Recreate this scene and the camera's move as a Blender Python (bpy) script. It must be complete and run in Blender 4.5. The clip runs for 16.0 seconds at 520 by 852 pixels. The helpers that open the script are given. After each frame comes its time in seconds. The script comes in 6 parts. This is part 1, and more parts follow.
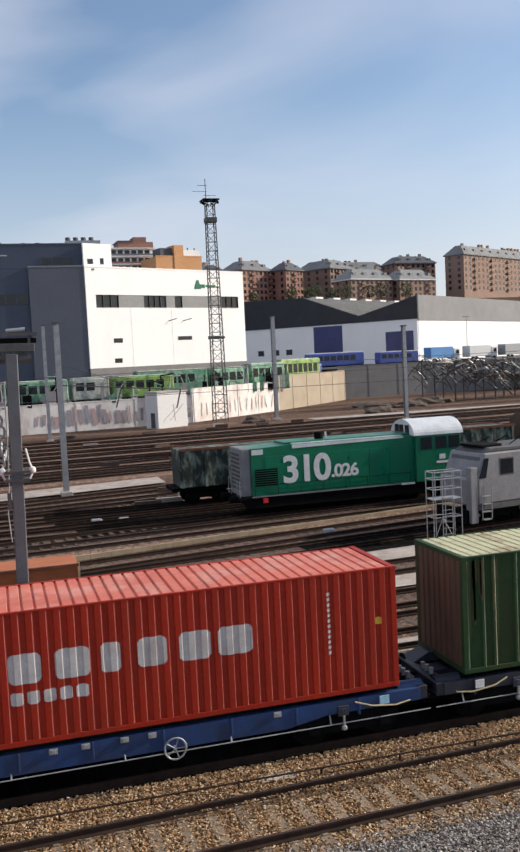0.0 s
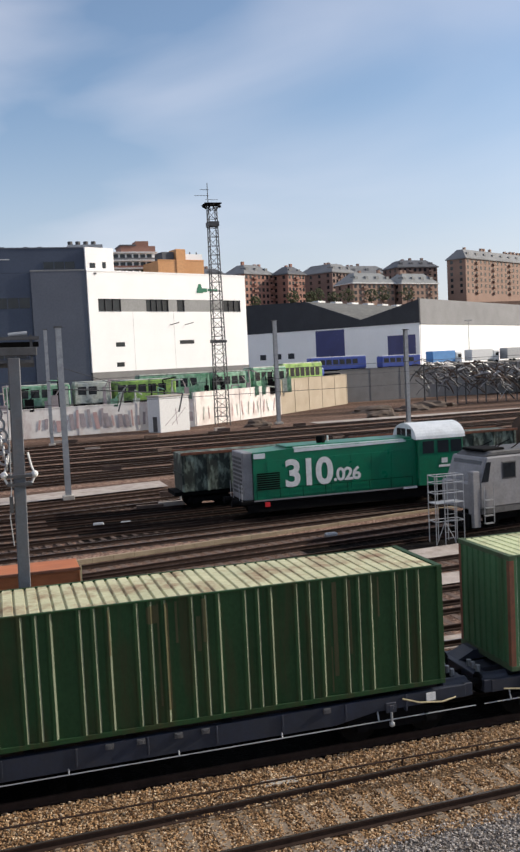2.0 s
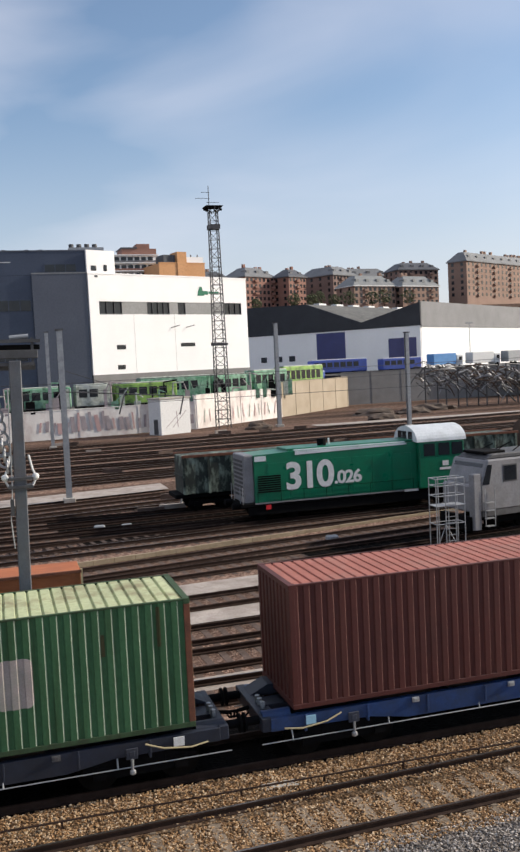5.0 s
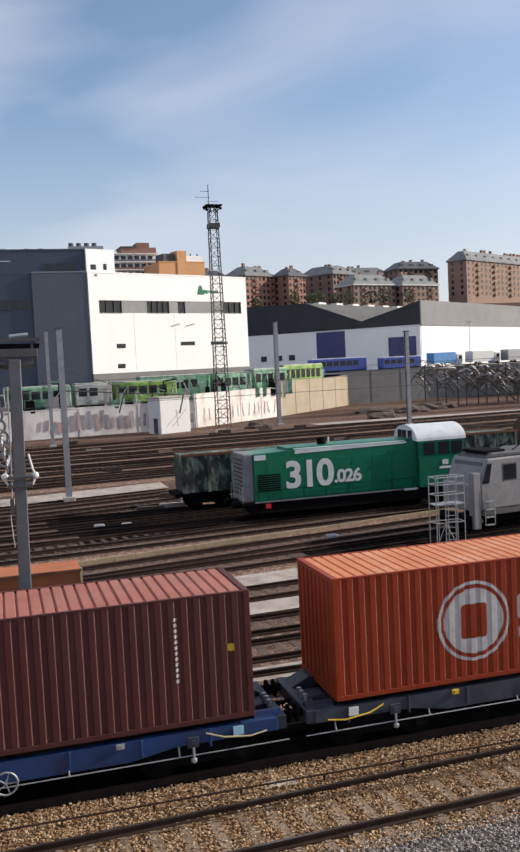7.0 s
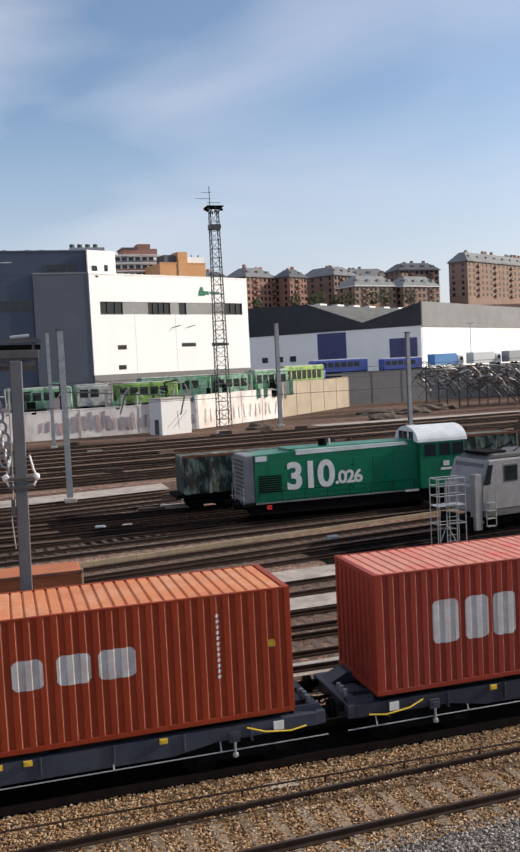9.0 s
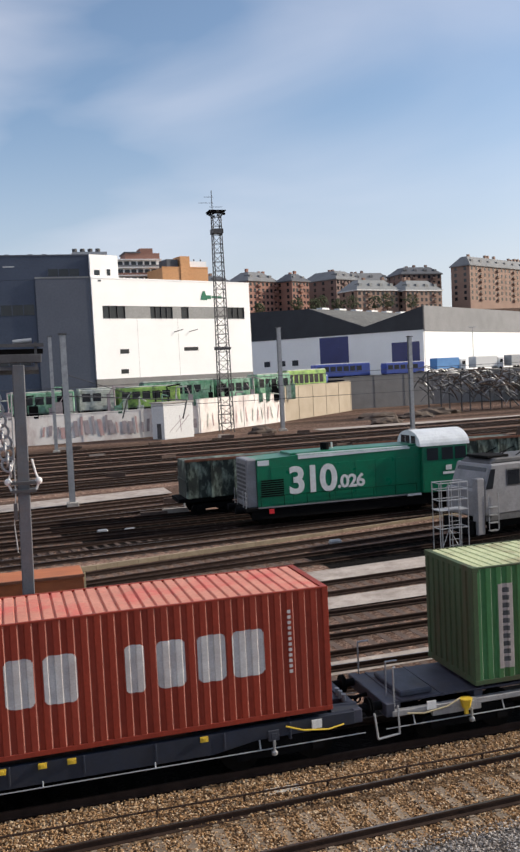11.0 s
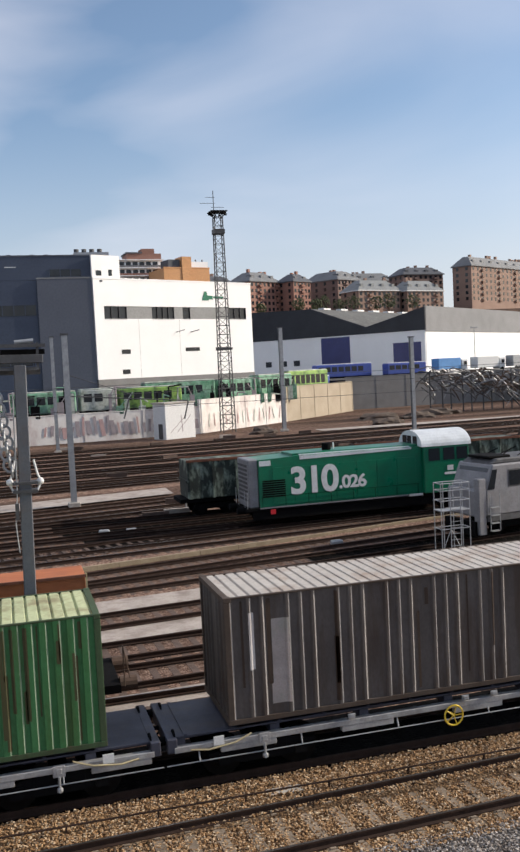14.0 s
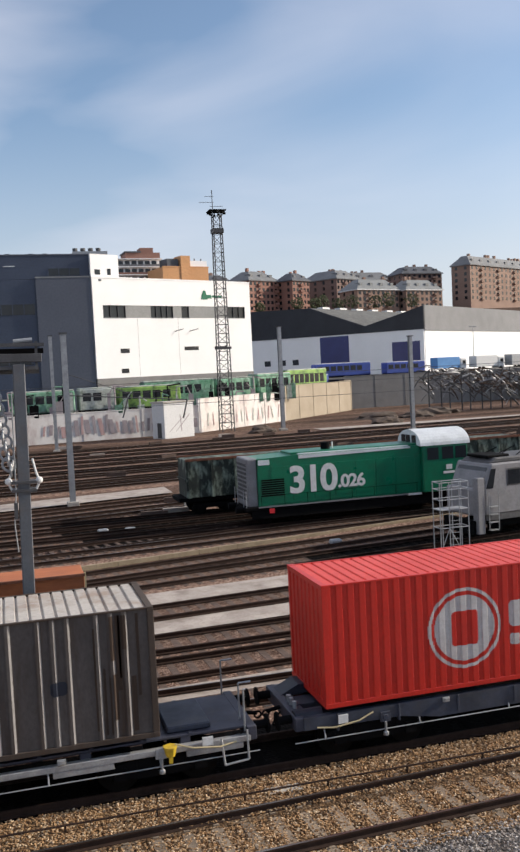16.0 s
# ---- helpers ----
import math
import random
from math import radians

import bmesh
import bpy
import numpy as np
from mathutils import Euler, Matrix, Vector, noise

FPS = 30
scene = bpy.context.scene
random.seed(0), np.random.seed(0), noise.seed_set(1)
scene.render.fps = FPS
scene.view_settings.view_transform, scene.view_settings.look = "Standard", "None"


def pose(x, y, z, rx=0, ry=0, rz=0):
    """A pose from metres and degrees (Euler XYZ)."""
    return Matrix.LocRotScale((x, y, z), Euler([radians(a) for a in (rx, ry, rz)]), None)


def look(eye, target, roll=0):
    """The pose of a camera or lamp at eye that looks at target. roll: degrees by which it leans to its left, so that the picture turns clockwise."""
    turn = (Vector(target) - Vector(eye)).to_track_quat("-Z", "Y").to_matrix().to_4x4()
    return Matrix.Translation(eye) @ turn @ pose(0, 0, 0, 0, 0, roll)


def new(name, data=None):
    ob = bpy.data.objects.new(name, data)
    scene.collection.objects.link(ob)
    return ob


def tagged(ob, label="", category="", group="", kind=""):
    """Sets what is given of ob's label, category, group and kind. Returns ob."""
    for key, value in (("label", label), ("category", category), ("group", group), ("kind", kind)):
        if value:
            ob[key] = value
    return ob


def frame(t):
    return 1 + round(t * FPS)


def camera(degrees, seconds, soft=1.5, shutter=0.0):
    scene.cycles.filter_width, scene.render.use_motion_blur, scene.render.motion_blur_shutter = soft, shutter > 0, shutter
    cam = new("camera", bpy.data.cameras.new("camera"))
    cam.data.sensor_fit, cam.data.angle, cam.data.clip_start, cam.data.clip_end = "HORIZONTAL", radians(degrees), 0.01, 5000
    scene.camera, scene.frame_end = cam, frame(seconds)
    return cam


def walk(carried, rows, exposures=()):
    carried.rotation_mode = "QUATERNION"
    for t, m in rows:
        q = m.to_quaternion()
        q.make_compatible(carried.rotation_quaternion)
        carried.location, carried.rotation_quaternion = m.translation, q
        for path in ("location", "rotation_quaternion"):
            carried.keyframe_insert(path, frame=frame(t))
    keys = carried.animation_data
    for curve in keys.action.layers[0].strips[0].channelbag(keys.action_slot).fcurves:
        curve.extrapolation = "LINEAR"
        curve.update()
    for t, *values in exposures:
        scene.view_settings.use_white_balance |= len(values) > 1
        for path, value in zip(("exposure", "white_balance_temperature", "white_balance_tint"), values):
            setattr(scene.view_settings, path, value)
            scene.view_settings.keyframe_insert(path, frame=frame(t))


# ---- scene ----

# camera: stands on a bridge over the yard, only its aim drifts a little
FOV = 32.27
EYE = (0.0, 0.0, 9.15)
FOCAL = 1654.0
cam = camera(FOV, 16.0, soft=2.3, shutter=0.06)


def aim(dx, dy, yaw=-16.36, pitch=-4.29, roll=-2.79):
    """The camera's pose, drifted by dx to the left and dy upwards (in 1/1654 radian)."""
    yaw, pitch = yaw + math.degrees(dx / FOCAL), pitch + math.degrees(dy / FOCAL)
    return pose(*EYE) @ pose(0, 0, 0, 0, 0, yaw) @ pose(0, 0, 0, 90 + pitch) @ pose(0, 0, 0, 0, 0, roll)


DRIFT = [(0, 0, 0), (0.5, 0.5, 1.5), (1, 1.3, 3.7), (1.5, 3, 6.2), (2, 3.4, 7.3), (2.5, 4.2, 9.2), (3, 5, 10.7), (3.5, 5, 12),
         (4, 5, 12), (5.2, 4.8, 12.2), (6.5, 4.5, 11.8), (7, 4.6, 10.2), (7.5, 5, 10.7), (8, 5.6, 12), (8.5, 6, 13.2),
         (9, 6.4, 12.5), (10.2, 9, 17), (11.5, 10.7, 21), (12, 11, 21), (12.5, 11, 21), (13, 12, 22), (13.5, 12.4, 22),
         (14, 13, 21), (14.5, 12.8, 19.6), (15, 13, 20.6), (15.5, 13.2, 21), (16, 11, 19.3)]
walk(cam, [(t, aim(dx, dy)) for t, dx, dy in DRIFT], exposures=[(0.0, 0.1), (16.0, 0.1)])

# ---------------------------------------------------------------- light
SUN_EL, SUN_AZ = 25.0, -5.5          # azimuth from +x towards +y
w = bpy.data.worlds.new("sky")
scene.world = w
w.use_nodes = True
wn, wl = w.node_tree.nodes, w.node_tree.links
wn.clear()
sky = wn.new("ShaderNodeTexSky")
sky.sky_type = "NISHITA"
sky.sun_disc = False
sky.sun_elevation = radians(SUN_EL)
sky.sun_rotation = radians(90 - SUN_AZ)
sky.altitude = 600
sky.air_density, sky.dust_density, sky.ozone_density = 1.0, 1.9, 1.6
coord = wn.new("ShaderNodeTexCoord")
mp = wn.new("ShaderNodeMapping")
mp.inputs["Rotation"].default_value = (0, radians(14), radians(-16))
mp.inputs["Scale"].default_value = (1.0, 1.0, 3.4)
mp.inputs["Location"].default_value = (0.35, 0.1, 0.2)
nz = wn.new("ShaderNodeTexNoise")
nz.inputs["Scale"].default_value = 1.7
nz.inputs["Detail"].default_value = 7
nz.inputs["Roughness"].default_value = 0.42
nz.inputs["Distortion"].default_value = 0.5
cr = wn.new("ShaderNodeValToRGB")
cr.color_ramp.elements[0].position, cr.color_ramp.elements[0].color = 0.30, (0, 0, 0, 1)
cr.color_ramp.elements[1].position, cr.color_ramp.elements[1].color = 0.60, (0.95, 0.95, 0.95, 1)
mixc = wn.new("ShaderNodeMixRGB")
mixc.inputs["Color2"].default_value = (5.6, 5.6, 6.2, 1)
bg = wn.new("ShaderNodeBackground")
bg.inputs["Strength"].default_value = 0.15
out = wn.new("ShaderNodeOutputWorld")
wl.new(coord.outputs["Generated"], mp.inputs["Vector"])
wl.new(mp.outputs["Vector"], nz.inputs["Vector"])
wl.new(nz.outputs["Fac"], cr.inputs["Fac"])
# a bank of cirrus that fills the western half of the sky
bank = wn.new("ShaderNodeVectorMath")
bank.operation = "DOT_PRODUCT"
bank.inputs[1].default_value = (-0.52, 0.62, 0.58)
bank_range = wn.new("ShaderNodeMapRange")
bank_range.interpolation_type = "SMOOTHSTEP"
bank_range.inputs["From Min"].default_value, bank_range.inputs["From Max"].default_value = 0.36, 0.72
bank_range.inputs["To Min"].default_value, bank_range.inputs["To Max"].default_value = 0.28, 1.0
wl.new(coord.outputs["Generated"], bank.inputs[0])
wl.new(bank.outputs["Value"], bank_range.inputs["Value"])
veil = wn.new("ShaderNodeMath")
veil.operation = "MULTIPLY"
wl.new(cr.outputs["Color"], veil.inputs[0])
wl.new(bank_range.outputs["Result"], veil.inputs[1])
wl.new(veil.outputs["Value"], mixc.inputs["Fac"])
# pale haze that thins out upwards from the horizon
sep_dir = wn.new("ShaderNodeSeparateXYZ")
wl.new(coord.outputs["Generated"], sep_dir.inputs["Vector"])
haze_range = wn.new("ShaderNodeMapRange")
haze_range.interpolation_type = "SMOOTHSTEP"
haze_range.inputs["From Min"].default_value, haze_range.inputs["From Max"].default_value = 0.0, 0.30
haze_range.inputs["To Min"].default_value, haze_range.inputs["To Max"].default_value = 0.62, 0.0
wl.new(sep_dir.outputs["Z"], haze_range.inputs["Value"])
hazed = wn.new("ShaderNodeMixRGB")
hazed.inputs["Color2"].default_value = (4.0, 4.05, 4.6, 1)
wl.new(haze_range.outputs["Result"], hazed.inputs["Fac"])
wl.new(sky.outputs["Color"], hazed.inputs["Color1"])
wl.new(hazed.outputs["Color"], mixc.inputs["Color1"])
wl.new(mixc.outputs["Color"], bg.inputs["Color"])
wl.new(bg.outputs["Background"], out.inputs["Surface"])

sun_data = bpy.data.lights.new("sun", "SUN")
sun_data.energy, sun_data.angle, sun_data.color = 4.7, radians(0.53), (1.0, 0.90, 0.77)
sun = new("sun", sun_data)
se, sa = radians(SUN_EL), radians(SUN_AZ)
sun.matrix_world = look((math.cos(se) * math.cos(sa) * 50, math.cos(se) * math.sin(sa) * 50, math.sin(se) * 50), (0, 0, 0))


# ---------------------------------------------------------------- materials
def mat(name, col, col2=None, scale=3.0, rough=0.6, metal=0.0, bump=0.0, fine=40.0, stain=None, stain_amt=0.0,
        stretch=(1, 1, 1), stain_scale=1.2, rand=0.0, spec=0.5, stain_stretch=None, speck=0.45):
    """Two-scale noise over the base colour, an optional stain, fine relief."""
    m = bpy.data.materials.new(name)
    m.use_nodes = True
    n, l = m.node_tree.nodes, m.node_tree.links
    b = n["Principled BSDF"]
    b.inputs["Roughness"].default_value = rough
    b.inputs["Metallic"].default_value = metal
    b.inputs["Specular IOR Level"].default_value = spec
    tc = n.new("ShaderNodeTexCoord")
    mpn = n.new("ShaderNodeMapping")
    mpn.inputs["Scale"].default_value = stretch
    l.new(tc.outputs["Object"], mpn.inputs["Vector"])

    def noise_node(sc, detail=5.0, rough_=0.6, src=None):
        t = n.new("ShaderNodeTexNoise")
        t.inputs["Scale"].default_value = sc
        t.inputs["Detail"].default_value = detail
        t.inputs["Roughness"].default_value = rough_
        l.new((src or mpn).outputs["Vector"], t.inputs["Vector"])
        return t

    def ramp(src, a, b_):
        r = n.new("ShaderNodeMapRange")
        r.inputs["From Min"].default_value, r.inputs["From Max"].default_value = a, b_
        l.new(src, r.inputs["Value"])
        return r.outputs["Result"]

    def mix(fac, c1, c2):
        x = n.new("ShaderNodeMixRGB")
        for key, v in (("Fac", fac), ("Color1", c1), ("Color2", c2)):
            if isinstance(v, (tuple, list)):
                x.inputs[key].default_value = (*v, 1) if len(v) == 3 else v
            elif isinstance(v, (int, float)):
                x.inputs[key].default_value = v
            else:
                l.new(v, x.inputs[key])
        return x.outputs["Color"]

    col2 = col2 or tuple(c * 0.72 for c in col)
    big = noise_node(scale)
    small = noise_node(fine, 3)
    c = mix(ramp(big.outputs["Fac"], 0.32, 0.68), col, col2)
    dark = tuple(x * 0.6 for x in col2)
    f2 = n.new("ShaderNodeMath")
    f2.operation = "MULTIPLY"
    f2.inputs[1].default_value = speck
    l.new(ramp(small.outputs["Fac"], 0.4, 0.75), f2.inputs[0])
    c = mix(f2.outputs[0], c, dark)
    if stain:
        mp2 = n.new("ShaderNodeMapping")
        mp2.inputs["Scale"].default_value = stain_stretch or stretch
        mp2.inputs["Location"].default_value = (3.7, 1.3, 5.1)
        l.new(tc.outputs["Object"], mp2.inputs["Vector"])
        s = noise_node(stain_scale, 6, 0.65, mp2)
        f = n.new("ShaderNodeMath")
        f.operation = "MULTIPLY"
        f.inputs[1].default_value = stain_amt
        l.new(ramp(s.outputs["Fac"], 0.48, 0.66), f.inputs[0])
        c = mix(f.outputs[0], c, stain)
    if rand:
        oi = n.new("ShaderNodeObjectInfo")
        hsv = n.new("ShaderNodeHueSaturation")
        v = n.new("ShaderNodeMapRange")
        v.inputs["To Min"].default_value, v.inputs["To Max"].default_value = 1 - rand, 1 + rand
        l.new(oi.outputs["Random"], v.inputs["Value"])
        l.new(v.outputs["Result"], hsv.inputs["Value"])
        l.new(c, hsv.inputs["Color"])
        c = hsv.outputs["Color"]
    l.new(c, b.inputs["Base Color"])
    rr = n.new("ShaderNodeMapRange")
    rr.inputs["To Min"].default_value, rr.inputs["To Max"].default_value = max(0.05, rough - 0.12), min(1, rough + 0.15)
    l.new(big.outputs["Fac"], rr.inputs["Value"])
    l.new(rr.outputs["Result"], b.inputs["Roughness"])
    if bump:
        bn = n.new("ShaderNodeBump")
        bn.inputs["Strength"].default_value = bump
        bn.inputs["Distance"].default_value = 0.02
        l.new(small.outputs["Fac"], bn.inputs["Height"])
        l.new(bn.outputs["Normal"], b.inputs["Normal"])
    return m


def stone_mat(name, c1, c2, c3, size, bump=1.0, big=0.25):
    """Loose stones: cells of three colours with dark gaps."""
    m = bpy.data.materials.new(name)
    m.use_nodes = True
    n, l = m.node_tree.nodes, m.node_tree.links
    b = n["Principled BSDF"]
    b.inputs["Roughness"].default_value = 0.95
    b.inputs["Specular IOR Level"].default_value = 0.06
    tc = n.new("ShaderNodeTexCoord")
    v = n.new("ShaderNodeTexVoronoi")
    v.inputs["Scale"].default_value = 1 / size
    l.new(tc.outputs["Object"], v.inputs["Vector"])
    sep = n.new("ShaderNodeSeparateColor")
    l.new(v.outputs["Color"], sep.inputs["Color"])
    r = n.new("ShaderNodeValToRGB")
    e = r.color_ramp.elements
    e[0].position, e[0].color = 0.0, (*c1, 1)
    e[1].position, e[1].color = 1.0, (*c3, 1)
    e2 = e.new(0.5)
    e2.color = (*c2, 1)
    l.new(sep.outputs["Red"], r.inputs["Fac"])
    ns = n.new("ShaderNodeTexNoise")
    ns.inputs["Scale"].default_value = big
    ns.inputs["Detail"].default_value = 6
    streak = n.new("ShaderNodeMapping")
    streak.inputs["Scale"].default_value = (0.12, 1.0, 1.0)
    l.new(tc.outputs["Object"], streak.inputs["Vector"])
    l.new(streak.outputs["Vector"], ns.inputs["Vector"])
    mr = n.new("ShaderNodeMapRange")
    mr.inputs["From Min"].default_value, mr.inputs["From Max"].default_value = 0.35, 0.68
    mr.inputs["To Min"].default_value, mr.inputs["To Max"].default_value = 0.42, 1.45
    l.new(ns.outputs["Fac"], mr.inputs["Value"])
    hsv = n.new("ShaderNodeHueSaturation")
    l.new(mr.outputs["Result"], hsv.inputs["Value"])
    l.new(r.outputs["Color"], hsv.inputs["Color"])
    l.new(hsv.outputs["Color"], b.inputs["Base Color"])
    bn = n.new("ShaderNodeBump")
    bn.inputs["Strength"].default_value = bump
    bn.inputs["Distance"].default_value = size * 0.6
    bn.invert = True
    l.new(v.outputs["Distance"], bn.inputs["Height"])
    l.new(bn.outputs["Normal"], b.inputs["Normal"])
    return m


M = {}
M["yard"] = stone_mat("yard_ground", (0.065, 0.038, 0.028), (0.13, 0.082, 0.06), (0.22, 0.15, 0.115), 0.16, 0.8, 0.12)
M["ballast"] = stone_mat("ballast", (0.06, 0.035, 0.02), (0.17, 0.105, 0.058), (0.29, 0.205, 0.13), 0.07, 1.0, 0.5)
M["ballast_grey"] = stone_mat("ballast_grey", (0.12, 0.105, 0.09), (0.25, 0.22, 0.19), (0.42, 0.38, 0.34), 0.07, 1.0, 0.5)
# near-black bed stones: the shade beneath trains is put into their colour
M["ballast_shaded"] = stone_mat("ballast_shaded", (0.003, 0.0026, 0.0023), (0.006, 0.005, 0.0045), (0.012, 0.010, 0.0085), 0.07, 1.0, 0.4)
M["ballast_brown"] = stone_mat("ballast_brown", (0.07, 0.042, 0.031), (0.15, 0.094, 0.07), (0.30, 0.21, 0.162), 0.08, 0.8, 0.15)
M["rail"] = mat("rail_rust", (0.05, 0.03, 0.022), (0.028, 0.017, 0.013), 2.0, 0.8, 0.0, spec=0.15)
M["rail_top"] = mat("rail_top", (0.32, 0.3, 0.28), (0.2, 0.17, 0.15), 1.0, 0.35, 0.9)
M["sleeper"] = mat("concrete_sleeper", (0.29, 0.23, 0.165), (0.18, 0.135, 0.095), 2.5, 0.9, 0, 0.4, 60, rand=0.18)
M["sleeper_wood"] = mat("wood_sleeper", (0.12, 0.08, 0.062), (0.07, 0.046, 0.035), 3, 0.95, 0, 0.4, 40, rand=0.25)
M["concrete"] = mat("concrete", (0.5, 0.47, 0.42), (0.38, 0.35, 0.31), 0.7, 0.9, 0, 0.3, 20, (0.2, 0.17, 0.14), 0.4)
M["path"] = mat("pale_path", (0.47, 0.41, 0.36), (0.32, 0.275, 0.24), 0.8, 0.95, 0, 0.5, 12, (0.18, 0.14, 0.115), 0.65)
M["steel_grey"] = mat("painted_steel", (0.13, 0.14, 0.155), (0.09, 0.097, 0.11), 1.5, 0.55, 0.1, 0.1, 30, (0.14, 0.10, 0.08), 0.4)
M["galv"] = mat("galvanised", (0.42, 0.43, 0.44), (0.3, 0.31, 0.32), 3, 0.5, 0.5)
M["galv_dark"] = mat("weathered_steel", (0.10, 0.10, 0.105), (0.06, 0.06, 0.062), 3, 0.65, 0.2)
# black steel and wheels, darkened further with the deep shade beneath vehicles
M["black"] = mat("shade_black_steel", (0.006, 0.006, 0.0065), (0.004, 0.004, 0.0045), 3, 0.85, 0.0, spec=0.08)
M["wheel"] = mat("shade_dark_wheel", (0.007, 0.006, 0.0055), (0.004, 0.0035, 0.003), 3, 0.85, 0.0, spec=0.08)
M["blue"] = mat("wagon_blue", (0.014, 0.055, 0.19), (0.008, 0.028, 0.09), 1.2, 0.45, 0, 0.05, 20, (0.02, 0.03, 0.05), 0.6)
M["blue_dark"] = mat("wagon_dark_blue", (0.014, 0.021, 0.042), (0.008, 0.012, 0.022), 1.2, 0.55, 0, 0.05, 20, (0.02, 0.02, 0.025), 0.5)
M["blue_grey"] = mat("wagon_faded_blue", (0.04, 0.05, 0.08), (0.02, 0.025, 0.04), 1.5, 0.6, 0, 0.05, 20, (0.06, 0.055, 0.05), 0.5)
M["silver"] = mat("wagon_silver", (0.46, 0.46, 0.46), (0.28, 0.28, 0.285), 2.0, 0.45, 0.3, 0.05, 25, (0.12, 0.10, 0.085), 0.45)
M["deck"] = mat("wagon_deck", (0.05, 0.055, 0.085), (0.03, 0.033, 0.05), 1.0, 0.6, 0.1, 0.1, 20, (0.06, 0.05, 0.045), 0.5)
M["white"] = mat("white_paint", (0.78, 0.78, 0.77), (0.62, 0.62, 0.61), 4, 0.5)
M["yellow"] = mat("yellow_paint", (0.75, 0.52, 0.03), (0.55, 0.36, 0.03), 4, 0.5)
M["hose"] = mat("pale_hose", (0.5, 0.42, 0.24), (0.36, 0.3, 0.18), 4, 0.6)
M["lettering"] = mat("faded_white_lettering", (0.6, 0.58, 0.57), (0.46, 0.43, 0.42), 2.5, 0.6, 0, 0, 30, (0.3, 0.2, 0.18), 0.35)
M["lettering_pink"] = mat("faded_pink_lettering", (0.42, 0.36, 0.34), (0.31, 0.27, 0.25), 2.0, 0.65, 0, 0, 30, (0.2, 0.24, 0.18), 0.4)
M["plate_blue"] = mat("pale_blue_plate", (0.35, 0.6, 0.75), (0.28, 0.5, 0.64), 4, 0.5)
M["rust_stain"] = mat("rust_stain", (0.075, 0.062, 0.024), (0.05, 0.055, 0.02), 3, 0.9, 0, 0.1, 30, stretch=(1, 1, 0.3))
M["rust_dark_streak"] = mat("brown_rust_streak", (0.06, 0.035, 0.022), (0.04, 0.026, 0.018), 3, 0.9, 0, 0.1, 30, stretch=(1, 1, 0.3))
M["rust"] = mat("rust", (0.20, 0.07, 0.035), (0.10, 0.04, 0.025), 2.5, 0.85, 0, 0.2, 30)


# ---------------------------------------------------------------- mesh helpers
def box(bm, x0, x1, y0, y1, z0, z1, m=None):
    vs = [bm.verts.new((x, y, z)) for z in (z0, z1) for x, y in ((x0, y0), (x1, y0), (x1, y1), (x0, y1))]
    if m is not None:
        for v in vs:
            v.co = m @ v.co
    for f in ((3, 2, 1, 0), (4, 5, 6, 7), (0, 1, 5, 4), (1, 2, 6, 5), (2, 3, 7, 6), (3, 0, 4, 7)):
        bm.faces.new([vs[i] for i in f])
    return bm


def rod(bm, p, q, r, n=8, r2=None):
    """A round bar from p to q."""
    p, q = Vector(p), Vector(q)
    r2 = r if r2 is None else r2
    a = (q - p).to_track_quat("Z", "Y").to_matrix()
    rings = []
    for c, rad in ((p, r), (q, r2)):
        rings.append([bm.verts.new(c + a @ Vector((rad * math.cos(2 * math.pi * i / n), rad * math.sin(2 * math.pi * i / n), 0))) for i in range(n)])
    for i in range(n):
        j = (i + 1) % n
        bm.faces.new((rings[0][i], rings[0][j], rings[1][j], rings[1][i]))
    bm.faces.new(rings[0][::-1])
    bm.faces.new(rings[1])
    return bm


def pipe(bm, pts, r, n=6):
    for a, b in zip(pts, pts[1:]):
        rod(bm, a, b, r, n)
    return bm


def torus(bm, c, big, small, axis="y", n=24, k=6):
    c = Vector(c)
    rings = []
    for i in range(n):
        a = 2 * math.pi * i / n
        ring = []
        for j in range(k):
            b = 2 * math.pi * j / k
            rr, h = big + small * math.cos(b), small * math.sin(b)
            p = (rr * math.cos(a), h, rr * math.sin(a)) if axis == "y" else (h, rr * math.cos(a), rr * math.sin(a))
            ring.append(bm.verts.new(c + Vector(p)))
        rings.append(ring)
    for i in range(n):
        for j in range(k):
            bm.faces.new((rings[i][j], rings[(i + 1) % n][j], rings[(i + 1) % n][(j + 1) % k], rings[i][(j + 1) % k]))
    return bm


def prism(bm, pts, y0, y1):
    """A polygon in x, z pulled from y0 to y1."""
    a = [bm.verts.new((x, y0, z)) for x, z in pts]
    b = [bm.verts.new((x, y1, z)) for x, z in pts]
    bm.faces.new(a)
    bm.faces.new(b[::-1])
    for i in range(len(pts)):
        j = (i + 1) % len(pts)
        bm.faces.new((a[j], a[i], b[i], b[j]))
    return bm


def mesh_of(name, bm, material, bevel=0.0, smooth=False):
    if bevel:
        bmesh.ops.bevel(bm, geom=bm.edges[:], offset=bevel, segments=1, affect="EDGES", clamp_overlap=True)
    bmesh.ops.recalc_face_normals(bm, faces=bm.faces[:])
    me = bpy.data.meshes.new(name)
    bm.to_mesh(me)
    bm.free()
    me.materials.append(material)
    if smooth:
        for p in me.polygons:
            p.use_smooth = True
    return me


